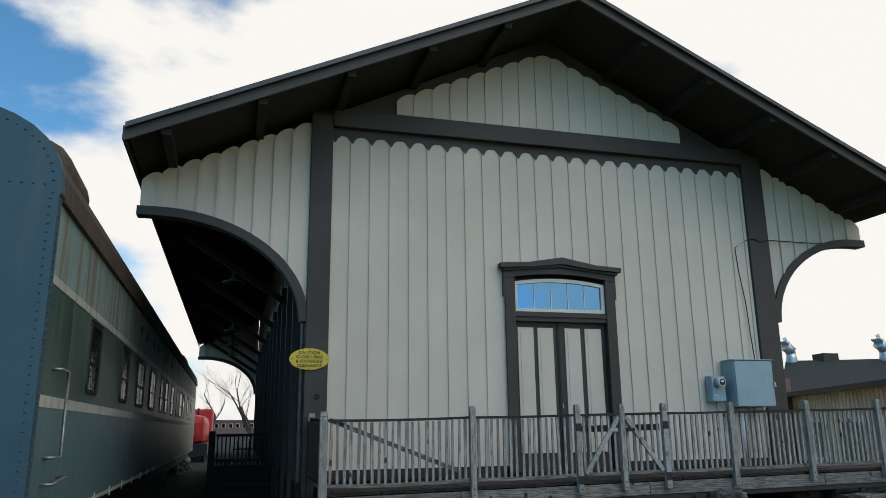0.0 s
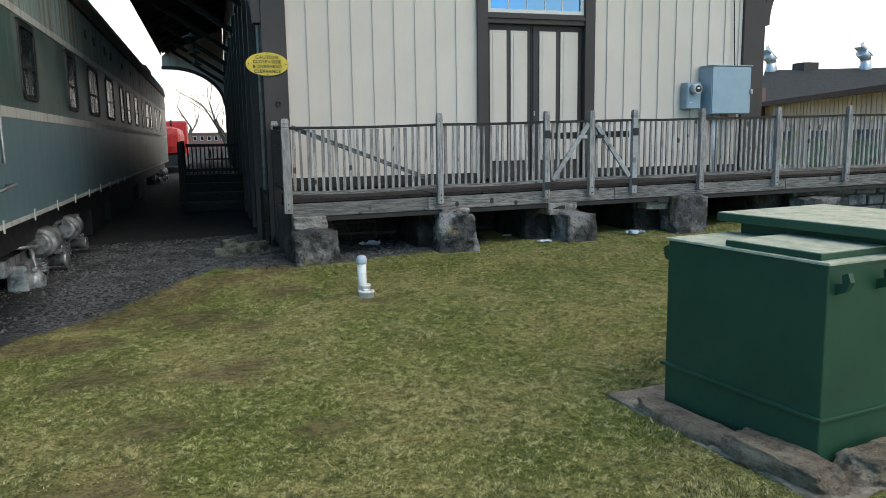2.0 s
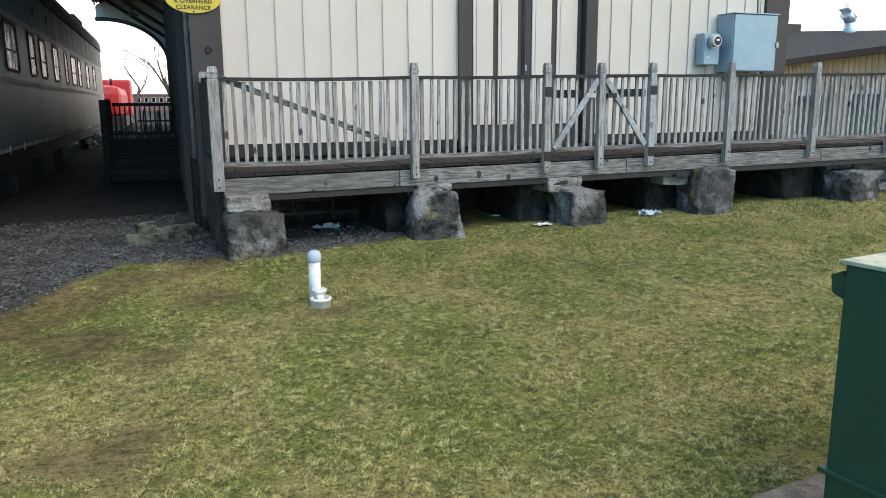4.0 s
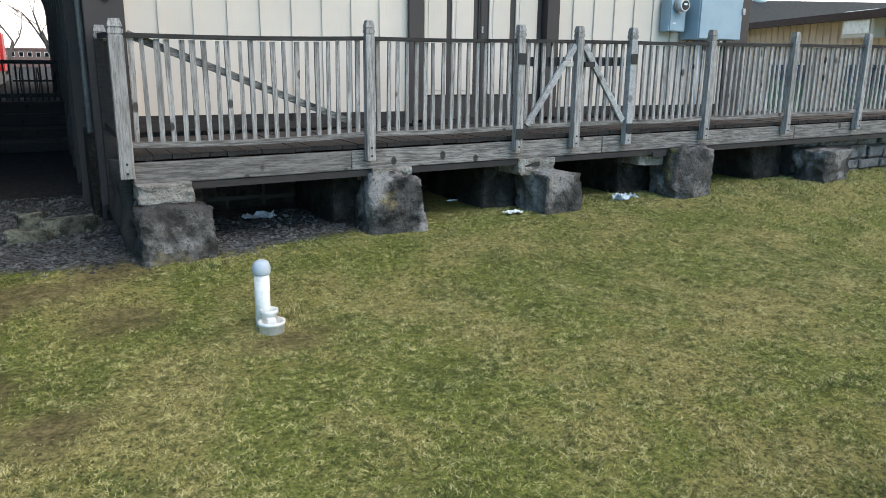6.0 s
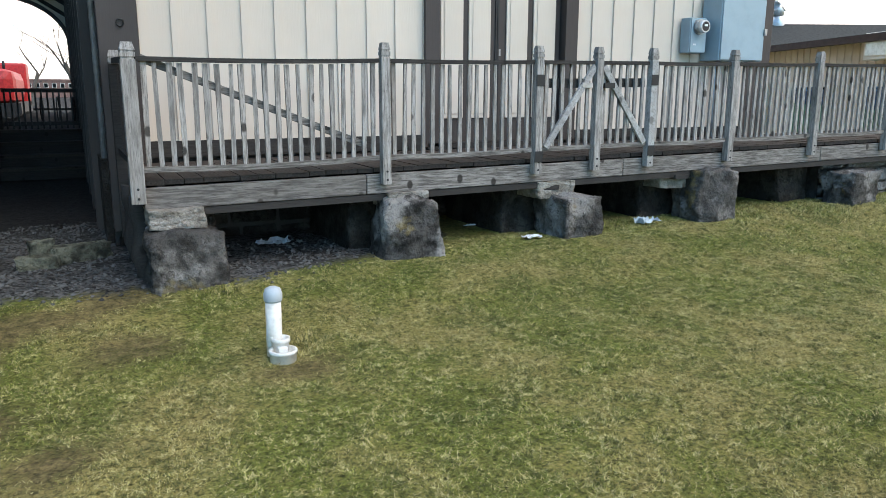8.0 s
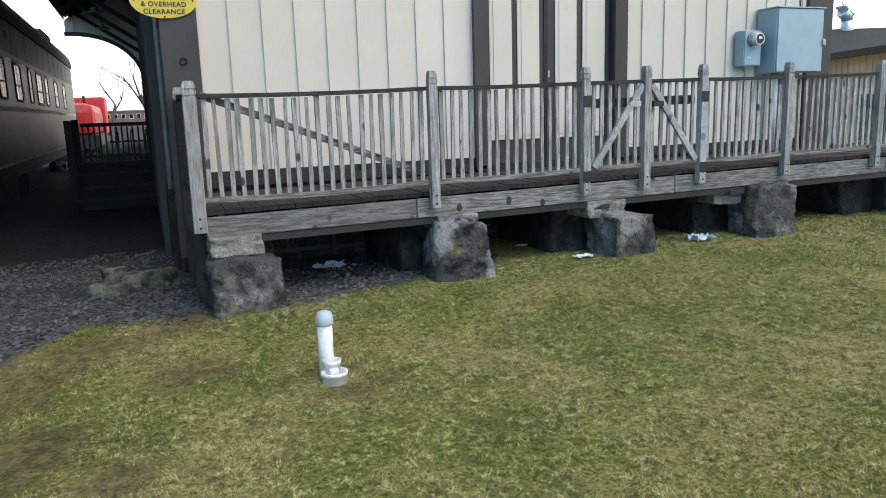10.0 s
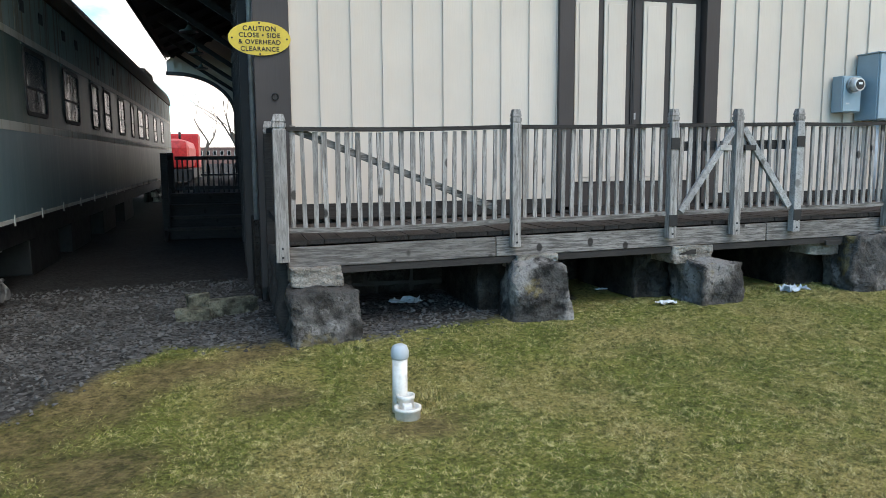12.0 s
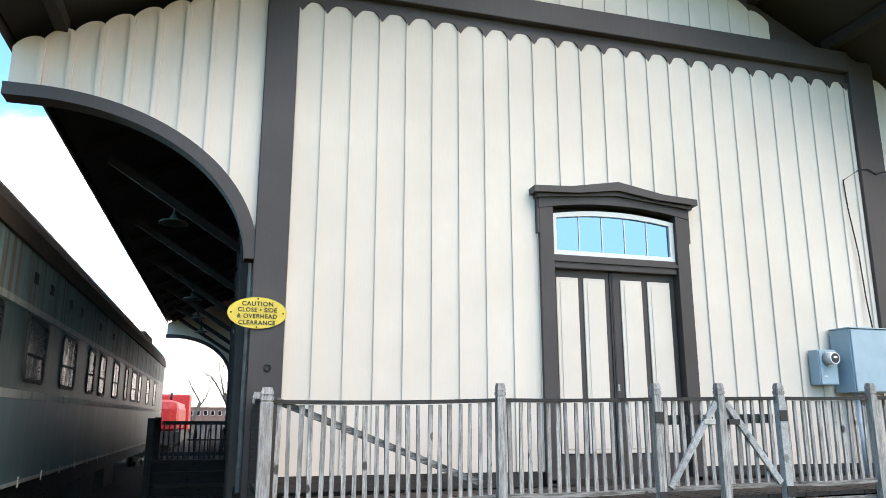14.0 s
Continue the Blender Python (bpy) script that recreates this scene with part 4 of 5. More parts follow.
# ---- electrical boxes, cable, sign ----
def build_boxes():
    b = thing("electrical_cabinet", "large blue-grey steel cabinet mounted on the cream wall", "electrical box")
    part("body", box(7.42, 8.17, 12.235, 12.545, 1.80, 2.56, 0.008), BOX_GREY, b)
    part("door", box(7.43, 8.16, 12.212, 12.234, 1.81, 2.55, 0.006), BOX_GREY, b)
    part("lid_lip", box(7.405, 8.185, 12.2, 12.545, 2.562, 2.576), BOX_GREY, b)
    part("latch", box(8.145, 8.19, 12.19, 12.211, 2.12, 2.2, 0.004), STEEL, b)
    part("conduit", tube(((7.62, 12.42, 1.80), (7.62, 12.42, 0.84)), 0.04, 12), PVC_CAP, b, "pale plastic conduit")
    part("conduit", tube(((7.9, 12.45, 1.80), (7.9, 12.45, 0.84)), 0.02, 10), GALV, b)
    m = thing("electric_meter", "blue-grey meter socket with round glass meter", "electric meter")
    part("socket", box(7.07, 7.34, 12.39, 12.545, 1.89, 2.31, 0.008), BOX_GREY, m)
    part("socket_cover", box(7.08, 7.33, 12.375, 12.389, 1.9, 2.3, 0.005), BOX_GREY, m)
    part("collar", tube(((7.2, 12.375, 2.2), (7.2, 12.34, 2.2)), 0.09, 20), STEEL, m, "steel meter collar")
    part("dial", tube(((7.2, 12.34, 2.2), (7.2, 12.26, 2.2)), (0.08, 0.072), 20), GALV, m, "domed glass meter")
    part("dial_face", tube(((7.2, 12.262, 2.2), (7.2, 12.256, 2.2)), (0.058, 0.058), 16), BLACK, m)
    part("display", box(7.175, 7.225, 12.252, 12.2555, 2.2, 2.225), PAPER, m)
    part("seal", box(7.12, 7.17, 12.371, 12.3745, 1.98, 2.0), PAPER, m)
    c = thing("service_cable", "thin dark cable running along the wall to the cabinet", "cable")
    pts = [(10.65, 12.53, 4.78), (9.5, 12.53, 4.76), (8.58, 12.49, 4.75), (8.45, 12.485, 4.70), (8.32, 12.485, 4.76), (8.18, 12.49, 4.74), (7.93, 12.53, 4.58), (7.95, 12.53, 4.2), (8.03, 12.53, 3.6), (8.06, 12.53, 3.0), (8.05, 12.48, 2.58)]
    part("wire", tube(pts, 0.009, 6), BLACK, c)


build_boxes()


def build_sign():
    s = thing("caution_sign", "yellow oval enamel sign with dark caution lettering", "sign")
    cx, cy, cz = 0.475, 12.478, 2.51
    pts = [(cx + 0.285 * math.cos(k * math.tau / 40), cz + 0.155 * math.sin(k * math.tau / 40)) for k in range(40)]
    part("plate", prism(pts, cy, cy + 0.02), YELLOW, s)
    lines = (("CAUTION", 0.088, 0.062), ("CLOSE \u2022 SIDE", 0.028, 0.058), ("& OVERHEAD", -0.034, 0.058), ("CLEARANCE", -0.098, 0.058))
    for text, dz, size in lines:
        cu = bpy.data.curves.new("lettering", "FONT")
        cu.body = text
        cu.size = size
        cu.align_x = "CENTER"
        cu.align_y = "CENTER"
        cu.extrude = 0.001
        cu.offset = 0.0012
        cu.space_character = 1.12
        cu.materials.append(INK)
        ob = new("lettering", cu)
        ob.matrix_world = Matrix.Translation((cx, cy - 0.003, cz + dz)) @ pose(0, 0, 0, 90, 0, 0)
        ob.parent = s
    for dx, dz in ((-0.25, 0), (0.25, 0), (0, 0.14), (0, -0.142)):
        part("screw", tube(((cx + dx, cy - 0.004, cz + dz), (cx + dx, cy + 0.002, cz + dz)), 0.009, 8), BLACK, s)


build_sign()
tagged(link_mesh("wall_hook", tube([(0.6 + 0.03 * math.cos(a), 12.485, 1.98 + 0.03 * math.sin(a)) for a in [i * math.tau / 12 for i in range(13)]], 0.007, 6), BLACK), "small black iron ring on the corner board", "hook")

# ---- standpipe on the lawn ----
def build_pipe():
    p = thing("vent_pipe", "white plastic cleanout pipe with grey cap on the lawn", "pipe")
    x, y = 1.12, 9.52
    g = ground_z(x, y)
    part("standpipe", tube(((x, y, g - 0.05), (x + 0.004, y, 0.185)), 0.047, 20), PVC, p)
    part("cap", lathe([(0.05, 0.0), (0.055, 0.01), (0.056, 0.045), (0.045, 0.078), (0.02, 0.09)], (x + 0.004, y, 0.175)), PVC_CAP, p, "rounded grey pipe cap")
    part("fitting", lathe([(0.05, -0.03), (0.05, 0.1), (0.058, 0.102), (0.058, 0.125), (0.044, 0.125), (0.044, 0.09), (0.01, 0.09)], (x + 0.022, y - 0.065, g), 20), PVC, p)
    part("cleanout_ring", lathe([(0.076, -0.04), (0.078, 0.05), (0.084, 0.052), (0.084, 0.07), (0.064, 0.07), (0.064, 0.045), (0.02, 0.045)], (x + 0.02, y - 0.125, g), 24), PVC, p)
    part("plug", box(x - 0.01, x + 0.046, y - 0.15, y - 0.10, g + 0.045, g + 0.085, 0.008), PVC, p)


build_pipe()

# ---- pad-mounted transformer ----
def build_transformer():
    base = Matrix.Translation((2.20, 5.62, 0)) @ Matrix.Rotation(radians(-82), 4, "Z")
    t = thing("transformer_cabinet", "green pad-mounted transformer cabinet with chalky weathered top", "transformer")
    # local axes: x runs along the long side, y towards the lawn's far side
    z0, z1 = -0.16, 0.85
    part("body", box(0, 1.05, 0, 1.25, z0, z1, 0.01), GREEN, t)
    part("seam", box(-0.02, 1.07, -0.02, 1.27, 0.10, 0.12, 0.005), GREEN, t)
    part("top_plate", box(-0.012, 1.062, -0.012, 1.262, z1 + 0.001, z1 + 0.016, 0.004), GREEN_TOP, t, "chalky pale green top")
    part("lower_lid", box(0.42, 1.0, 0.01, 0.5, z1 + 0.017, z1 + 0.048, 0.005), GREEN, t)
    part("lid_face", box(0.425, 0.995, 0.015, 0.495, z1 + 0.0485, z1 + 0.052), GREEN_TOP, t, "chalky worn lid face")
    part("upper_housing", box(0.06, 1.03, 0.51, 1.22, z1 + 0.0165, z1 + 0.089), GREEN, t)
    part("upper_lid", box(-0.03, 1.13, 0.40, 1.34, z1 + 0.09, z1 + 0.138, 0.006), GREEN, t)
    part("lid_face", box(-0.024, 1.124, 0.406, 1.334, z1 + 0.1385, z1 + 0.142), GREEN_TOP, t, "chalky worn lid face")
    for y in (0.05, 0.34):
        hook = prism([(0, 0), (0.05, 0.02), (0.075, 0.07), (0.06, 0.11), (0.03, 0.1), (0.035, 0.06), (0, 0.05)], y, y + 0.03)
        bmesh.ops.translate(hook, verts=hook.verts[:], vec=(1.051, 0, 0.71))
        part("lifting_hook", hook, GREEN, t)
    hook = prism([(0, 0), (-0.05, 0.02), (-0.06, 0.08), (-0.02, 0.1), (0, 0.06)], 0.02, 0.05)
    bmesh.ops.translate(hook, verts=hook.verts[:], vec=(-0.001, 0, 0.72))
    part("lifting_hook", hook, GREEN, t)
    part("padlock_box", box(1.051, 1.13, 0.62, 0.85, 0.35, 0.62, 0.006), GREEN, t)
    t.matrix_world = base
    pad = thing("concrete_pad", "cracked dirty concrete pad under the cabinet", "pad")
    bm = rock((1.66, 1.8, 0.16), 31, 0.05, 22, 0.0)
    bmesh.ops.translate(bm, verts=bm.verts[:], vec=(0.5, 0.7, -0.31))
    part("slab", bm, CONCRETE, pad, "crumbling concrete slab with soil washed over its edge")
    for k, (px, py, sx, sy, sz) in enumerate(((0.3, -0.12, 0.7, 0.16, 0.1), (0.95, -0.1, 0.6, 0.2, 0.14), (1.2, 0.32, 0.22, 0.5, 0.17))):
        heap = rock((sx, sy, sz), 41 + k, 0.16, 9, 0.5)
        bmesh.ops.translate(heap, verts=heap.verts[:], vec=(px, py, -0.2))
        part("soil_mound", heap, SOIL, pad, "dry brown soil heaped against the cabinet")
    pad.matrix_world = base


build_transformer()


# ---- litter and loose stones ----
def crumpled(name, x, y, size, mat, label, seed):
    bm = bmesh.new()
    bmesh.ops.create_grid(bm, x_segments=9, y_segments=7, size=0.5)
    for v in bm.verts:
        n = noise.noise(Vector((v.co.x * 4 + seed, v.co.y * 4, seed))) + 0.6 * noise.noise(Vector((v.co.x * 9, v.co.y * 9 + seed, 2)))
        e = noise.noise(Vector((v.co.x * 3, v.co.y * 3, seed + 4)))
        v.co = Vector((v.co.x * size[0] * (1 + 0.4 * e), v.co.y * size[1] * (1 - 0.3 * e), 0.015 + size[2] * max(0, 0.5 + n)))
    bmesh.ops.solidify(bm, geom=bm.faces[:], thickness=0.004)
    ob = link_mesh(name, bm, mat)
    ob.location = (x, y, ground_z(x, y))
    return tagged(ob, label, "litter", "litter under the deck")


crumpled("plastic_bag", 1.72, 11.95, (0.28, 0.16, 0.05), PLASTIC, "crumpled pale blue plastic bag on gravel", 1)
crumpled("plastic_bag", 5.36, 11.05, (0.26, 0.18, 0.06), PLASTIC, "crumpled clear plastic bag on the grass edge", 2)
crumpled("paper_scrap", 3.93, 11.0, (0.16, 0.1, 0.03), PAPER, "torn white paper scrap", 3)
crumpled("paper_scrap", 3.72, 11.85, (0.12, 0.04, 0.01), PAPER, "small white paper scrap in the shade", 5)
for x, y, sx, sy, sz, a, s in ((0.13, 12.15, 0.46, 0.11, 0.15, 22, 21), (-0.2, 12.0, 0.3, 0.12, 0.11, -4, 22), (-0.17, 12.3, 0.2, 0.15, 0.19, 12, 23), (0.0, 12.45, 0.4, 0.12, 0.1, 5, 24)):
    stone_block(x, y, (sx, sy, sz), s, a, "mossy grey loose stone slab lying on the gravel", MOSSY, "loose stones", "loose_stone", ground_z(x, y) - 0.01, 0.06, 0.05)


# ---- canopy lamps, stairs and platform on the track side ----
def lamp(x, y, z):
    l = thing("canopy_lamp", "dark enamel bell-shaped lamp hanging below the eave", "lamp", "canopy lamps")
    part("stem", tube(((x, y, z + 0.05), (x, y, z + 0.42)), 0.018, 8), BLACK, l)
    bm = lathe([(0.03, 0.16), (0.05, 0.12), (0.075, 0.07), (0.2, 0.03), (0.22, 0.0), (0.2, 0.005), (0.06, 0.05)], (x, y, z), 20)
    part("shade", bm, LAMP_ENAMEL, l)
    return l


for y in (16.3, 23.7, 27.4, 31.1):
    lamp(-0.66, y, 4.31)


def build_stairs():
    s = thing("timber_stairs", "dark timber steps up to the side platform", "stairs")
    for k in range(4):
        y = 18.85 + k * 0.3
        z = (k + 1) * 0.19
        part("tread", box(-0.95, 0.34, y - 0.03, y + 0.30, z - 0.04, z, 0.004), WOOD_DECK, s)
        part("riser", box(-0.93, 0.34, y, y + 0.02, z - 0.19, z - 0.041), WOOD_DARK, s)
    part("stringer", beam((-0.96, 18.8, 0.06), (-0.96, 20.05, 0.74), 0.05, 0.25), WOOD_DARK, s)
    p = thing("platform", "dark timber platform along the side wall", "platform")
    part("floor_deck", box(-1.0, 0.355, 20.05, 35.0, 0.66, 0.72), WOOD_DARK, p)
    part("face_board", box(-1.03, -1.005, 20.05, 35.0, 0.3, 0.78), WOOD_DARK, p)
    part("end_board", box(-1.0, 0.355, 20.02, 20.045, 0.2, 0.699), WOOD_DARK, p)
    r = thing("stair_rail", "dark timber stair railing post and rail", "railing")
    part("post", box(-1.01, -0.9, 18.85, 18.96, 0.0, 1.50), WOOD_DARK, r)
    part("post", box(-1.01, -0.9, 20.3, 20.4, 0.72, 1.52), WOOD_DARK, r)
    part("handrail", beam((-0.96, 18.9, 1.40), (-0.96, 20.35, 1.46), 0.05, 0.08), WOOD_DARK, r)
    f = thing("platform_fence", "dark slatted fence across the platform", "fence")
    for z in (0.80, 1.38):
        part("rail", box(-0.89, 0.35, 20.5, 20.55, z, z + 0.07), BLACK, f)
    for k in range(13):
        x = -0.86 + k * 0.095
        part("slat", box(x, x + 0.03, 20.47, 20.4995, 0.725, 1.42), BLACK, f)
    b = thing("platform_bench", "dark iron bench and cart parts on the platform", "bench")
    for k in range(3):
        part("wheel_rim", tube([(-0.35 + 0.3 * k + 0.02 * math.cos(a), 23.0 + 0.26 * math.cos(a), 1.03 + 0.26 * math.sin(a)) for a in [i * math.tau / 16 for i in range(17)]], 0.015, 6), BLACK, b)
    part("frame", box(-0.5, 0.3, 22.8, 23.2, 1.02, 1.06), BLACK, b)


build_stairs()

# ---- passenger car ----
CAR_X, CAR_Y0, CAR_Y1 = -2.12, 8.45, 36.8


def rounded_frame(a, b, z0, z1, x0, x1, width=0.06, corner=0.11):
    """A window surround with round corners, standing in the plane of the car's side."""
    def ring(d, rad):
        pts = []
        for cy, cz, turn in ((b - d - rad, z1 - d - rad, 0), (a + d + rad, z1 - d - rad, 1), (a + d + rad, z0 + d + rad, 2), (b - d - rad, z0 + d + rad, 3)):
            for k in range(5):
                g = math.pi / 2 * (turn + k / 4)
                pts.append((cy + rad * math.cos(g), cz + rad * math.sin(g)))
        return pts
    bm = bmesh.new()
    rows = [[bm.verts.new((x, y, z)) for y, z in ring(d, rad)] for x, d, rad in ((x0, 0.0, corner), (x1, 0.012, corner), (x1, width, corner - 0.05), (x0, width, corner - 0.05))]
    for p, q in zip(rows, rows[1:]):
        for k in range(len(p)):
            j = (k + 1) % len(p)
            bm.faces.new((p[k], p[j], q[j], q[k]))
    bmesh.ops.recalc_face_normals(bm, faces=bm.faces[:])
    return bm


def build_car():
    car = thing("passenger_car", "old blue-grey railway passenger car with rust-streaked upper side", "railway car")
    w = 3.05
    def slab_part(name, z0, z1, mat, label="", out=0.0):
        part(name, box(CAR_X - w - out, CAR_X + out, CAR_Y0 + 0.02, CAR_Y1, z0, z1), mat, car, label)
    slab_part("lower_side", 0.77, 1.725, CAR_LOWER, "blue-grey lower side sheets")
    slab_part("belt_stripe", 1.726, 1.825, CAR_STRIPE, "faded cream belt stripe", 0.006)
    slab_part("window_band", 1.826, 2.77, CAR_BAND, "dark green window band")
    slab_part("upper_stripe", 2.771, 2.85, CAR_STRIPE, "faded cream stripe", 0.006)
    slab_part("letterboard", 2.851, 3.52, CAR_UPPER, "pale grey-green letterboard streaked with rust")
    slab_part("sill_stripe", 0.725, 0.769, CAR_STRIPE, "cream sill stripe", 0.008)
    # roof
    prof = []
    for k in range(19):
        a = math.pi * k / 18
        prof.append((CAR_X - w / 2 + (w / 2 + 0.04) * math.copysign(abs(math.cos(a)) ** 0.75, math.cos(a)), 3.521 + 0.82 * math.sin(a) ** 0.8))
    part("roof", prism(prof, CAR_Y0 + 0.03, CAR_Y1 + 0.02), CAR_ROOF, car, "rust-brown curved roof")
    part("roof_edge", box(CAR_X - 0.02, CAR_X + 0.045, CAR_Y0 + 0.03, CAR_Y1, 3.48, 3.52), CAR_ROOF, car)
    # end plate with rolled edge
    end = [(CAR_X - w, 0.72), (CAR_X + 0.02, 0.72), (CAR_X + 0.02, 3.50)]
    end += [(CAR_X - w / 2 + (w / 2 + 0.04) * math.copysign(abs(math.cos(a)) ** 0.75, math.cos(a)), 3.525 + 0.86 * math.sin(a) ** 0.8) for a in [math.pi * k / 18 for k in range(19)]]
    part("end_plate", prism(end, CAR_Y0 - 0.12, CAR_Y0 + 0.019), CAR_END, car, "dark blue riveted end plate")
    rivet_me = bpy.data.meshes.new("rivet")
    rb = bmesh.new()
    bmesh.ops.create_icosphere(rb, subdivisions=1, radius=0.013)
    rb.to_mesh(rivet_me)
    rb.free()
    rivet_me.materials.append(CAR_END)
    spots = [(CAR_X - 0.045, CAR_Y0 - 0.12, 0.85 + 0.075 * k) for k in range(36)]
    spots += [(CAR_X + 0.02, CAR_Y0 - 0.05, 0.85 + 0.075 * k) for k in range(36)]
    spots += [(CAR_X - 0.1 - 0.09 * k, CAR_Y0 - 0.12, 3.60) for k in range(8)]
    for k in range(12):
        a = math.pi * k / 36
        spots.append((CAR_X - w / 2 + (w / 2 - 0.03) * abs(math.cos(a)) ** 0.75, CAR_Y0 - 0.12, 3.525 + 0.79 * math.sin(a) ** 0.8))
    for p in spots:
        ob = new("rivet", rivet_me)
        ob.location = p
        ob.parent = car
    # windows
    for a, b in ((10.5, 11.25), (13.1, 13.9), (15.0, 16.1), (17.1, 18.25), (19.35, 20.1), (20.65, 21.5), (22.55, 23.5), (24.6, 25.2), (26.0, 27.2), (27.7, 28.5), (30.0, 31.0), (32.5, 33.5)):
        z0, z1 = 1.92, 2.73
        win = part("window", rounded_frame(a, b, z0, z1, CAR_X - 0.01, CAR_X + 0.016), BLACK, car, "dark rounded window frame")
        part("pane", box(CAR_X - 0.005, CAR_X + 0.004, a + 0.05, b - 0.05, z0 + 0.05, z1 - 0.05), CAR_GLASS, win, "dark dusty glass pane")
        part("glazing_bar", box(CAR_X + 0.0045, CAR_X + 0.012, a + 0.05, b - 0.05, z0 + 0.33, z0 + 0.36), BLACK, win)
        part("drip_moulding", box(CAR_X - 0.004, CAR_X + 0.022, a - 0.04, b + 0.04, z1 + 0.004, z1 + 0.022), CAR_BAND, car)
    for y in (15.02, 15.93, 17.28, 18.2, 20.2, 22.0):
        part("vent", box(CAR_X - 0.02, CAR_X + 0.008, y, y + 0.2, 3.12, 3.26), BLACK, car, "small square vent")
    for y in [9.9 + 1.22 * k for k in range(22)]:
        part("side_seam", box(CAR_X - 0.01, CAR_X + 0.004, y, y + 0.03, 2.855, 3.47), CAR_UPPER, car)
    part("grab_iron", tube(((CAR_X + 0.0, 8.9, 2.06), (CAR_X + 0.08, 8.9, 2.06), (CAR_X + 0.08, 9.2, 2.06), (CAR_X + 0.08, 9.2, 1.3), (CAR_X + 0.08, 8.9, 1.3), (CAR_X, 8.9, 1.3)), 0.015, 8), STEEL, car, "bent steel grab iron")
    part("step_iron", tube(((CAR_X, 8.9, 1.08), (CAR_X + 0.09, 8.9, 1.08), (CAR_X + 0.09, 9.5, 1.11), (CAR_X, 9.5, 1.11)), 0.015, 8), STEEL, car, "steel step iron")
    part("roof_vent", tube(((CAR_X - 0.38, 9.0, 3.92), (CAR_X - 0.38, 9.1, 3.96), (CAR_X - 0.38, 10.1, 3.96), (CAR_X - 0.38, 10.25, 3.92)), (0.16, 0.33, 0.31, 0.14), 16), CAR_ROOF, car)
    part("roof_vent", box(CAR_X - 0.9, CAR_X - 0.25, 31.0, 33.5, 3.9, 4.3, 0.05), CAR_ROOF, car)
    for k in range(22):
        y = CAR_Y0 + 0.8 + 1.22 * k
        part("sill_bracket", box(CAR_X + 0.0085, CAR_X + 0.02, y, y + 0.03, 0.69, 0.81), CAR_STRIPE, car)
    part("underframe", box(CAR_X - w + 0.1, CAR_X - 0.15, CAR_Y0 + 0.3, CAR_Y1 - 0.3, 0.42, 0.724), BLACK, car, "dark underframe")
    for y in (15.5, 18.0, 21.0, 24.0):
        part("equipment_box", box(CAR_X - 0.9, CAR_X - 0.18, y, y + 1.6, -0.05, 0.419, 0.02), BLACK, car)
    return car


build_car()


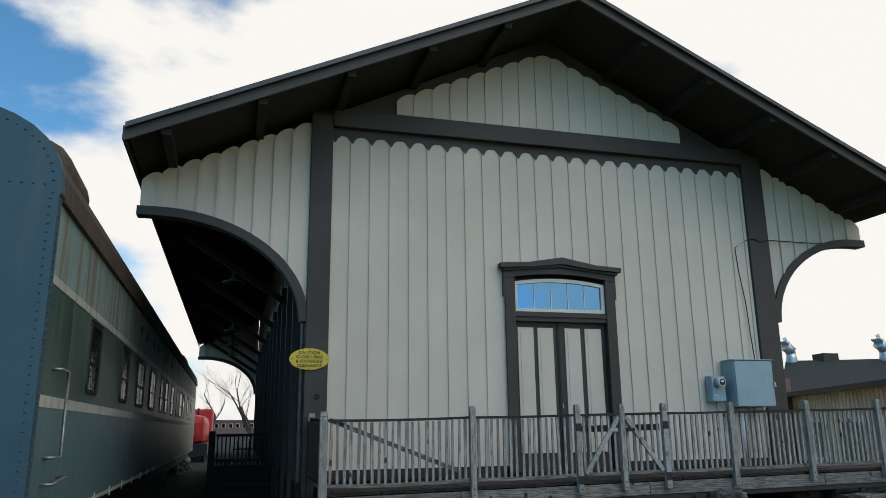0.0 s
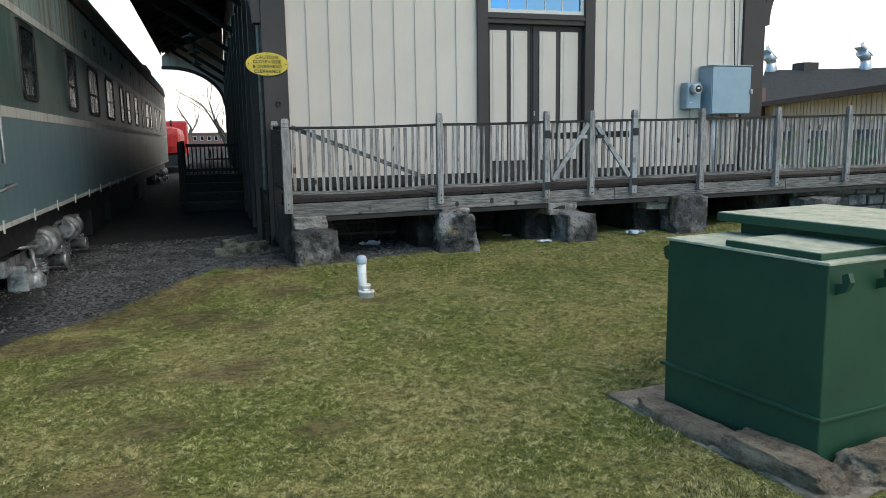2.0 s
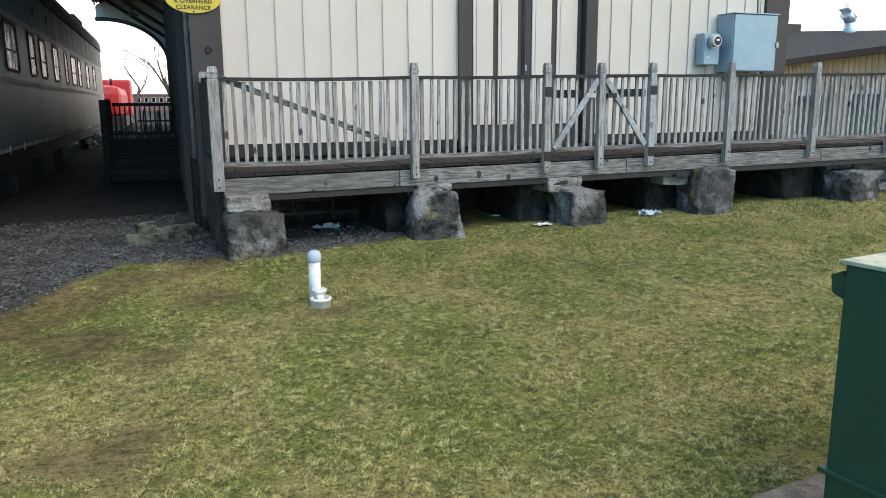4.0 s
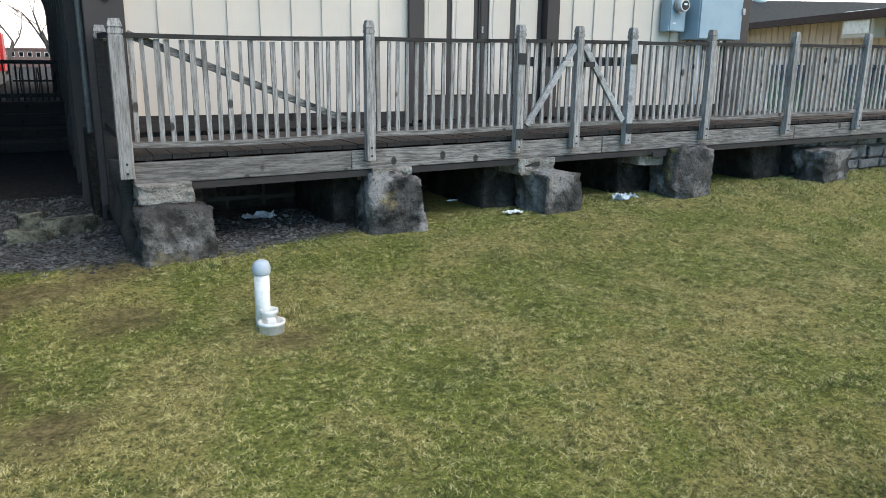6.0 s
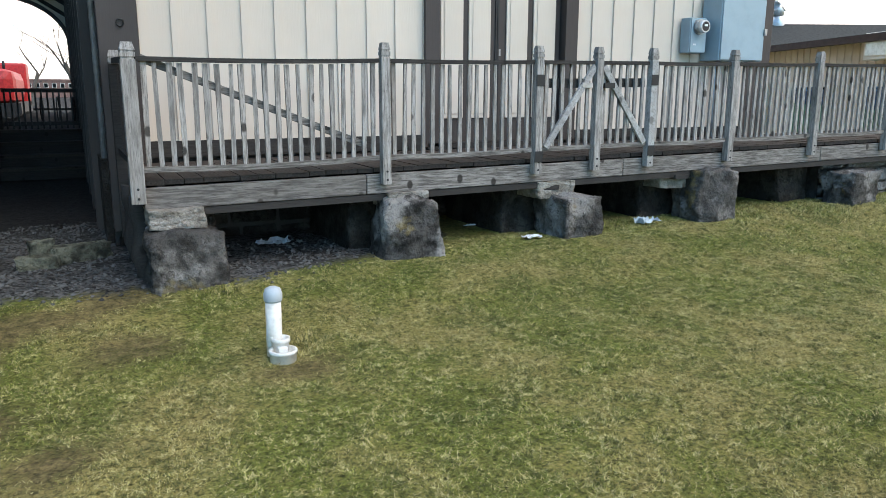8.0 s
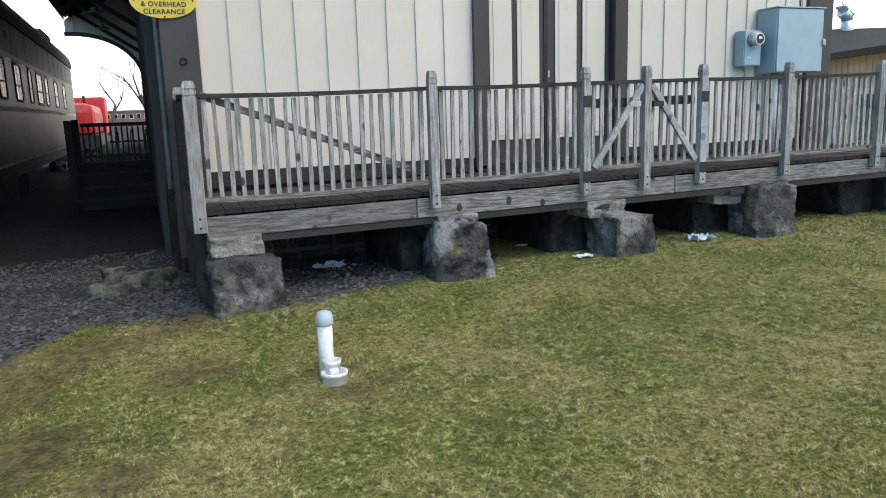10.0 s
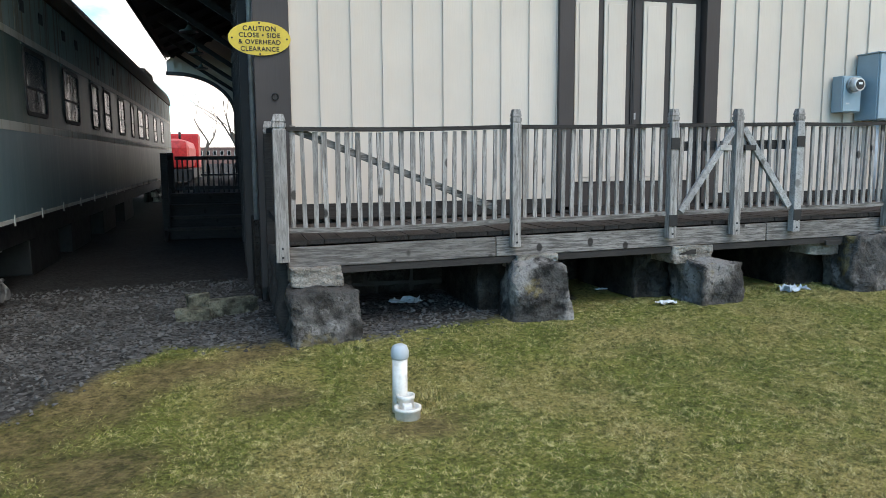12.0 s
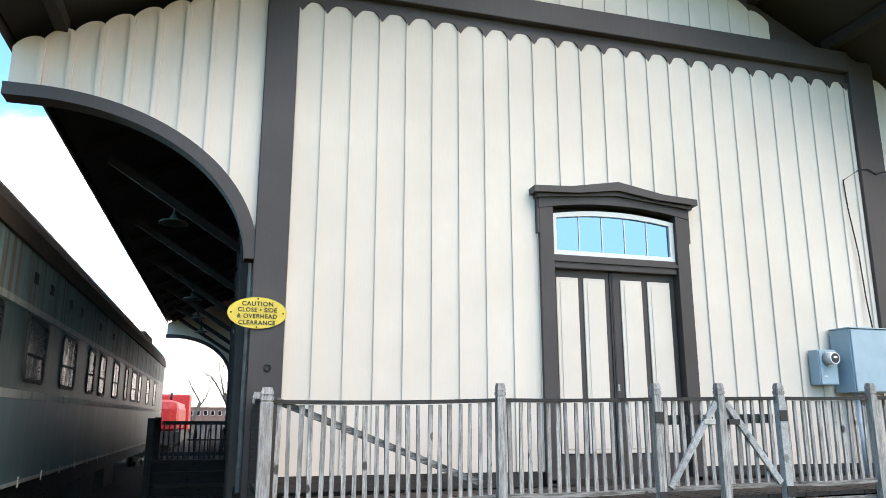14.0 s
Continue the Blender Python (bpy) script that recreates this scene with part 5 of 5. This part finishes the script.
def build_bogie(y):
    b = thing("bogie", "silver-painted six-wheel passenger truck under the car", "bogie", "bogies")
    x = CAR_X - 0.33
    part("side_frame", box(x - 0.06, x + 0.06, y - 2.0, y + 2.0, 0.20, 0.38, 0.03), SILVER, b)
    part("equaliser", beam((x + 0.1, y - 1.5, -0.02), (x + 0.1, y + 1.5, -0.02), 0.05, 0.12, bevel=0.012), SILVER, b)
    part("bolster", box(x - 0.1, x + 0.14, y - 0.35, y + 0.35, 0.05, 0.46, 0.05), SILVER, b)
    for dy in (-1.5, 0.0, 1.5):
        part("wheel", tube(((x - 0.28, y + dy, 0.1), (x - 0.13, y + dy, 0.1)), 0.44, 28), BLACK, b)
        part("journal_box", box(x - 0.02, x + 0.2, y + dy - 0.19, y + dy + 0.19, -0.12, 0.29, 0.05), SILVER, b)
        part("journal_lid", tube(((x + 0.19, y + dy, 0.08), (x + 0.26, y + dy, 0.08), (x + 0.32, y + dy, 0.08)), (0.14, 0.13, 0.06), 18), SILVER, b)
        part("lid_hinge", tube(((x + 0.24, y + dy - 0.1, 0.22), (x + 0.24, y + dy + 0.1, 0.22)), 0.022, 8), SILVER, b)
    for dy in (-0.78, 0.78):
        for off in (-0.16, 0.16):
            coil = []
            for k in range(49):
                a = k * math.tau / 8
                coil.append((x + 0.1 + 0.07 * math.cos(a), y + dy + off + 0.07 * math.sin(a), 0.03 + 0.0042 * k))
            part("spring", tube(coil, 0.018, 6), SILVER, b)
        part("spring_cap", box(x - 0.02, x + 0.2, y + dy - 0.27, y + dy + 0.27, 0.23, 0.27, 0.01), SILVER, b)
        part("brake_cylinder", tube([(x + 0.2, y + dy + o, 0.43) for o in (-0.34, -0.30, -0.24, -0.235, 0.2, 0.205, 0.26, 0.30)], (0.11, 0.135, 0.14, 0.165, 0.165, 0.14, 0.12, 0.09), 20), SILVER, b, "domed brake cylinder")
        part("piston_rod", tube(((x + 0.2, y + dy + 0.28, 0.47), (x + 0.2, y + dy + 0.58, 0.45)), 0.028, 8), SILVER, b)
        part("brake_lever", beam((x + 0.22, y + dy + 0.55, 0.56), (x + 0.2, y + dy + 0.62, -0.08), 0.035, 0.07, (1, 0, 0)), SILVER, b)
        part("slack_adjuster", tube(((x + 0.12, y + dy + 0.3, 0.16), (x + 0.34, y + dy + 0.3, 0.16), (x + 0.37, y + dy + 0.3, 0.16)), (0.075, 0.075, 0.1), 12), SILVER, b)
        part("brake_hanger", tube(((x + 0.16, y + dy - 0.5, 0.38), (x + 0.2, y + dy - 0.52, 0.1), (x + 0.14, y + dy - 0.45, -0.1)), 0.026, 8), SILVER, b)
        part("brake_shoe", box(x - 0.1, x + 0.12, y + dy - 0.56, y + dy - 0.42, -0.2, 0.02, 0.03), SILVER, b)
    part("air_pipe", tube(((x + 0.16, y - 1.9, 0.5), (x + 0.2, y - 1.2, 0.42), (x + 0.18, y + 0.1, 0.56), (x + 0.16, y + 1.9, 0.5)), 0.02, 8), SILVER, b)
    b.location.z = -0.08
    return b


build_bogie(12.3)
build_bogie(34.0)


def build_track():
    for i, x in enumerate((CAR_X - 0.8, CAR_X - 2.25)):
        r = bmesh.new()
        add_box(r, x - 0.035, x + 0.035, -30, 80, -0.13, -0.085)
        add_box(r, x - 0.01, x + 0.01, -30, 80, -0.21, -0.1301)
        add_box(r, x - 0.07, x + 0.07, -30, 80, -0.23, -0.2101)
        tagged(link_mesh("rail", r, STEEL), "worn steel running rail", "rail", "track rails")


build_track()

# ---- distance ----
def build_far():
    c = thing("red_locomotive", "bright red locomotive standing farther down the track", "locomotive")
    part("hood", box(-4.2, -1.85, 44.0, 52.0, 0.9, 2.4, 0.45), RED, c)
    part("cab", box(-4.6, -1.7, 52.0, 55.0, 0.6, 2.9, 0.1), RED, c)
    part("frame", box(-4.5, -1.7, 43.5, 55.2, 0.3, 0.899), BLACK, c)
    for y in (45.2, 47.4, 50.8, 53.0):
        part("wheel", tube(((-2.0, y, 0.28), (-1.85, y, 0.28)), 0.45, 20), BLACK, c)
    part("horn", tube(((-2.3, 45, 2.38), (-2.3, 45, 2.75)), 0.06, 8), BLACK, c)
    h = thing("brick_building", "long low brick building with rows of windows far off", "building")
    part("wall", box(-60, 60, 230, 244, -0.2, 4.3), BRICK_FAR, h)
    part("parapet", box(-60.3, 60.3, 229.7, 244.3, 4.301, 4.7), BRICK_FAR, h)
    for k in range(40):
        x = -44 + k * 1.95
        win = part("window", box(x, x + 1.1, 229.9, 230.05, 2.4, 3.7), WHITE_TRIM, h)
        part("pane", box(x + 0.12, x + 0.98, 229.8, 229.899, 2.5, 3.6), DARK_GLASS, win)


build_far()


def bare_tree(name, x, y, height, seed, label):
    rng = random.Random(seed)
    t = thing(name, label, "tree", "bare trees")
    verts, faces = [], []
    def limb(p, d, length, r, depth):
        steps = 3
        pts, radii = [p], [r]
        for k in range(steps):
            d = (d + Vector((rng.gauss(0, 0.13), rng.gauss(0, 0.13), rng.gauss(0.03, 0.08)))).normalized()
            pts.append(pts[-1] + d * length / steps)
            radii.append(r * (1 - 0.4 * (k + 1) / steps))
        for i in range(steps):
            a, b = pts[i], pts[i + 1]
            s = (b - a).cross(Vector((0.3, 0.8, 0.1))).normalized()
            u = s.cross((b - a).normalized())
            n = len(verts)
            sides = 5 if depth < 2 else 3
            for q, rr in ((a, radii[i]), (b, radii[i + 1])):
                for j in range(sides):
                    g = j * math.tau / sides
                    verts.append(tuple(q + s * math.cos(g) * rr + u * math.sin(g) * rr))
            for j in range(sides):
                faces.append((n + j, n + (j + 1) % sides, n + sides + (j + 1) % sides, n + sides + j))
        if depth < 6:
            for _ in range(3 if depth < 4 else 2):
                nd = (d + Vector((rng.gauss(0, 0.55), rng.gauss(0, 0.55), rng.gauss(0.05, 0.3)))).normalized()
                q = pts[rng.randint(1, steps)]
                limb(q, nd, length * rng.uniform(0.6, 0.8), radii[-1] * rng.uniform(0.55, 0.75), depth + 1)
    limb(Vector((x, y, -0.2)), Vector((0, 0, 1)), height * 0.35, height * 0.022, 0)
    me = bpy.data.meshes.new("crown")
    me.from_pydata(verts, [], faces)
    me.materials.append(BARK)
    ob = new("crown", me)
    ob.parent = t
    return t


bare_tree("bare_tree", 1.5, 75, 12, 5, "leafless tree with fine branching beyond the platform")
bare_tree("bare_tree", -3.0, 95, 11, 8, "leafless tree farther off")


def build_pole():
    p = thing("utility_pole", "bare wooden utility pole behind the railway car", "utility pole")
    part("pole", tube(((-12.2, 38, -0.2), (-12.2, 38, 12.5)), (0.16, 0.11), 10), BARK, p)
    part("crossarm", box(-12.3, -11.2, 37.95, 38.05, 9.0, 9.12), BARK, p)


build_pole()


def build_right_building():
    h = thing("low_building", "long low cream building with dark shingle roof", "building")
    A, B = Vector((21.05, 27.2, 2.72)), Vector((15.6, 13.6, 2.72))
    C, D = Vector((23.85, 30.3, 4.35)), Vector((32.0, 23.0, 4.05))
    d = (B - A).normalized()
    out = Vector((d.y, -d.x, 0))
    if out.x > 0:
        out = -out
    bm = bmesh.new()
    top = [bm.verts.new(p) for p in (A + out * 0.4, B + out * 0.4, D, C)]
    bot = [bm.verts.new(v.co - Vector((0, 0, 0.12))) for v in top]
    bm.faces.new((top[0], top[1], top[2]))
    bm.faces.new((top[0], top[2], top[3]))
    bm.faces.new((bot[2], bot[1], bot[0]))
    bm.faces.new((bot[3], bot[2], bot[0]))
    for i in range(4):
        j = (i + 1) % 4
        bm.faces.new((top[i], bot[i], bot[j], top[j]))
    part("roof", bm, SHINGLE, h, "dark grey shingle roof")
    part("gutter", beam(A + out * 0.45 - Vector((0, 0, 0.1)), B + out * 0.45 - Vector((0, 0, 0.1)), 0.1, 0.16), plain("brown_gutter", (0.035, 0.016, 0.015), (0.025, 0.012, 0.011), 0.7), h, "dark red-brown gutter")
    a, b = A - Vector((0, 0, 3.2)), B - Vector((0, 0, 3.2))
    part("wall", beam((A + a) / 2 - out * 0.1, (B + b) / 2 - out * 0.1, 0.2, 3.15), CREAM, h)
    length = (B - A).length
    for k in range(int(length / 0.3)):
        q = A + d * (0.15 + k * 0.3) + out * 0.012
        part("batten", beam(q - Vector((0, 0, 3.1)), q - Vector((0, 0, 0.15)), 0.05, 0.025, tuple(out)), CREAM, h)
    for k in range(4):
        q = A + d * (1.8 + 3.2 * k) + out * 0.05
        win = part("window", beam(q - Vector((0, 0, 1.75)), q + d * 1.9 - Vector((0, 0, 1.75)), 0.1, 1.5), WHITE_TRIM, h)
        for j in (0, 1):
            e = q + d * (0.12 + 0.87 * j) + out * 0.055
            part("pane", beam(e - Vector((0, 0, 1.75)), e + d * 0.78 - Vector((0, 0, 1.75)), 0.012, 1.2), SKY_GLASS, win)
    q = A + d * 11.6 + out * 0.2
    unit = thing("wall_unit", "pale grey metal unit fixed under the eave", "wall unit")
    part("casing", beam(q - Vector((0, 0, 0.28)), q + d * 1.1 - Vector((0, 0, 0.28)), 0.3, 0.6, bevel=0.02), WHITE_TRIM, unit)
    part("grille", beam(q + d * 0.1 + out * 0.16 - Vector((0, 0, 0.28)), q + d * 1.0 + out * 0.16 - Vector((0, 0, 0.28)), 0.02, 0.4), GALV, unit)
    part("brick_pier", box(A.x - 0.9, A.x - 0.3, A.y - 0.6, A.y, -0.1, 3.3), BRICK_FAR, h, "red brick pier")
    for u in (0.02, 0.36):
        q = C.lerp(D, u)
        v = thing("roof_ventilator", "galvanised roof ventilator on the ridge", "ventilator", "roof ventilators")
        part("base", lathe([(0.36, -0.4), (0.24, 0.1), (0.2, 0.35)], q, 16), GALV, v)
        part("throat", tube((q + Vector((0, 0, 0.32)), q + Vector((-0.05, 0, 0.5)), q + Vector((-0.28, 0, 0.68))), (0.21, 0.24, 0.26), 14), GALV, v)
        part("cowl", beam(q + Vector((0.12, 0, 0.5)), q + Vector((-0.42, 0, 0.86)), 0.5, 0.07, bevel=0.02), GALV, v, "slanting metal cowl")
        part("vane", beam(q + Vector((-0.1, 0, 0.7)), q + Vector((-0.28, 0, 1.05)), 0.04, 0.16), GALV, v)
    part("chimney", box(C.x + 1.0, C.x + 1.8, C.y - 1.2, C.y - 0.5, 3.8, 4.6), BROWN, h)


build_right_building()

# ---- rubble wall pieces ----
END_WALL = structure("wall_stone", box(8.28, 13.2, 11.32, 11.6, -0.2, 0.66), MORTAR, "grey rubble limestone retaining wall")
coursed_wall(END_WALL, 8.28, 12.9, 11.32, 0.0, 0.66, 5)
coursed_wall(FOUND, 0.45, 8.2, 12.64, -0.05, 0.72, 8, 0.05, (0.3, 0.7), (0.14, 0.24), SHADE_STONE)
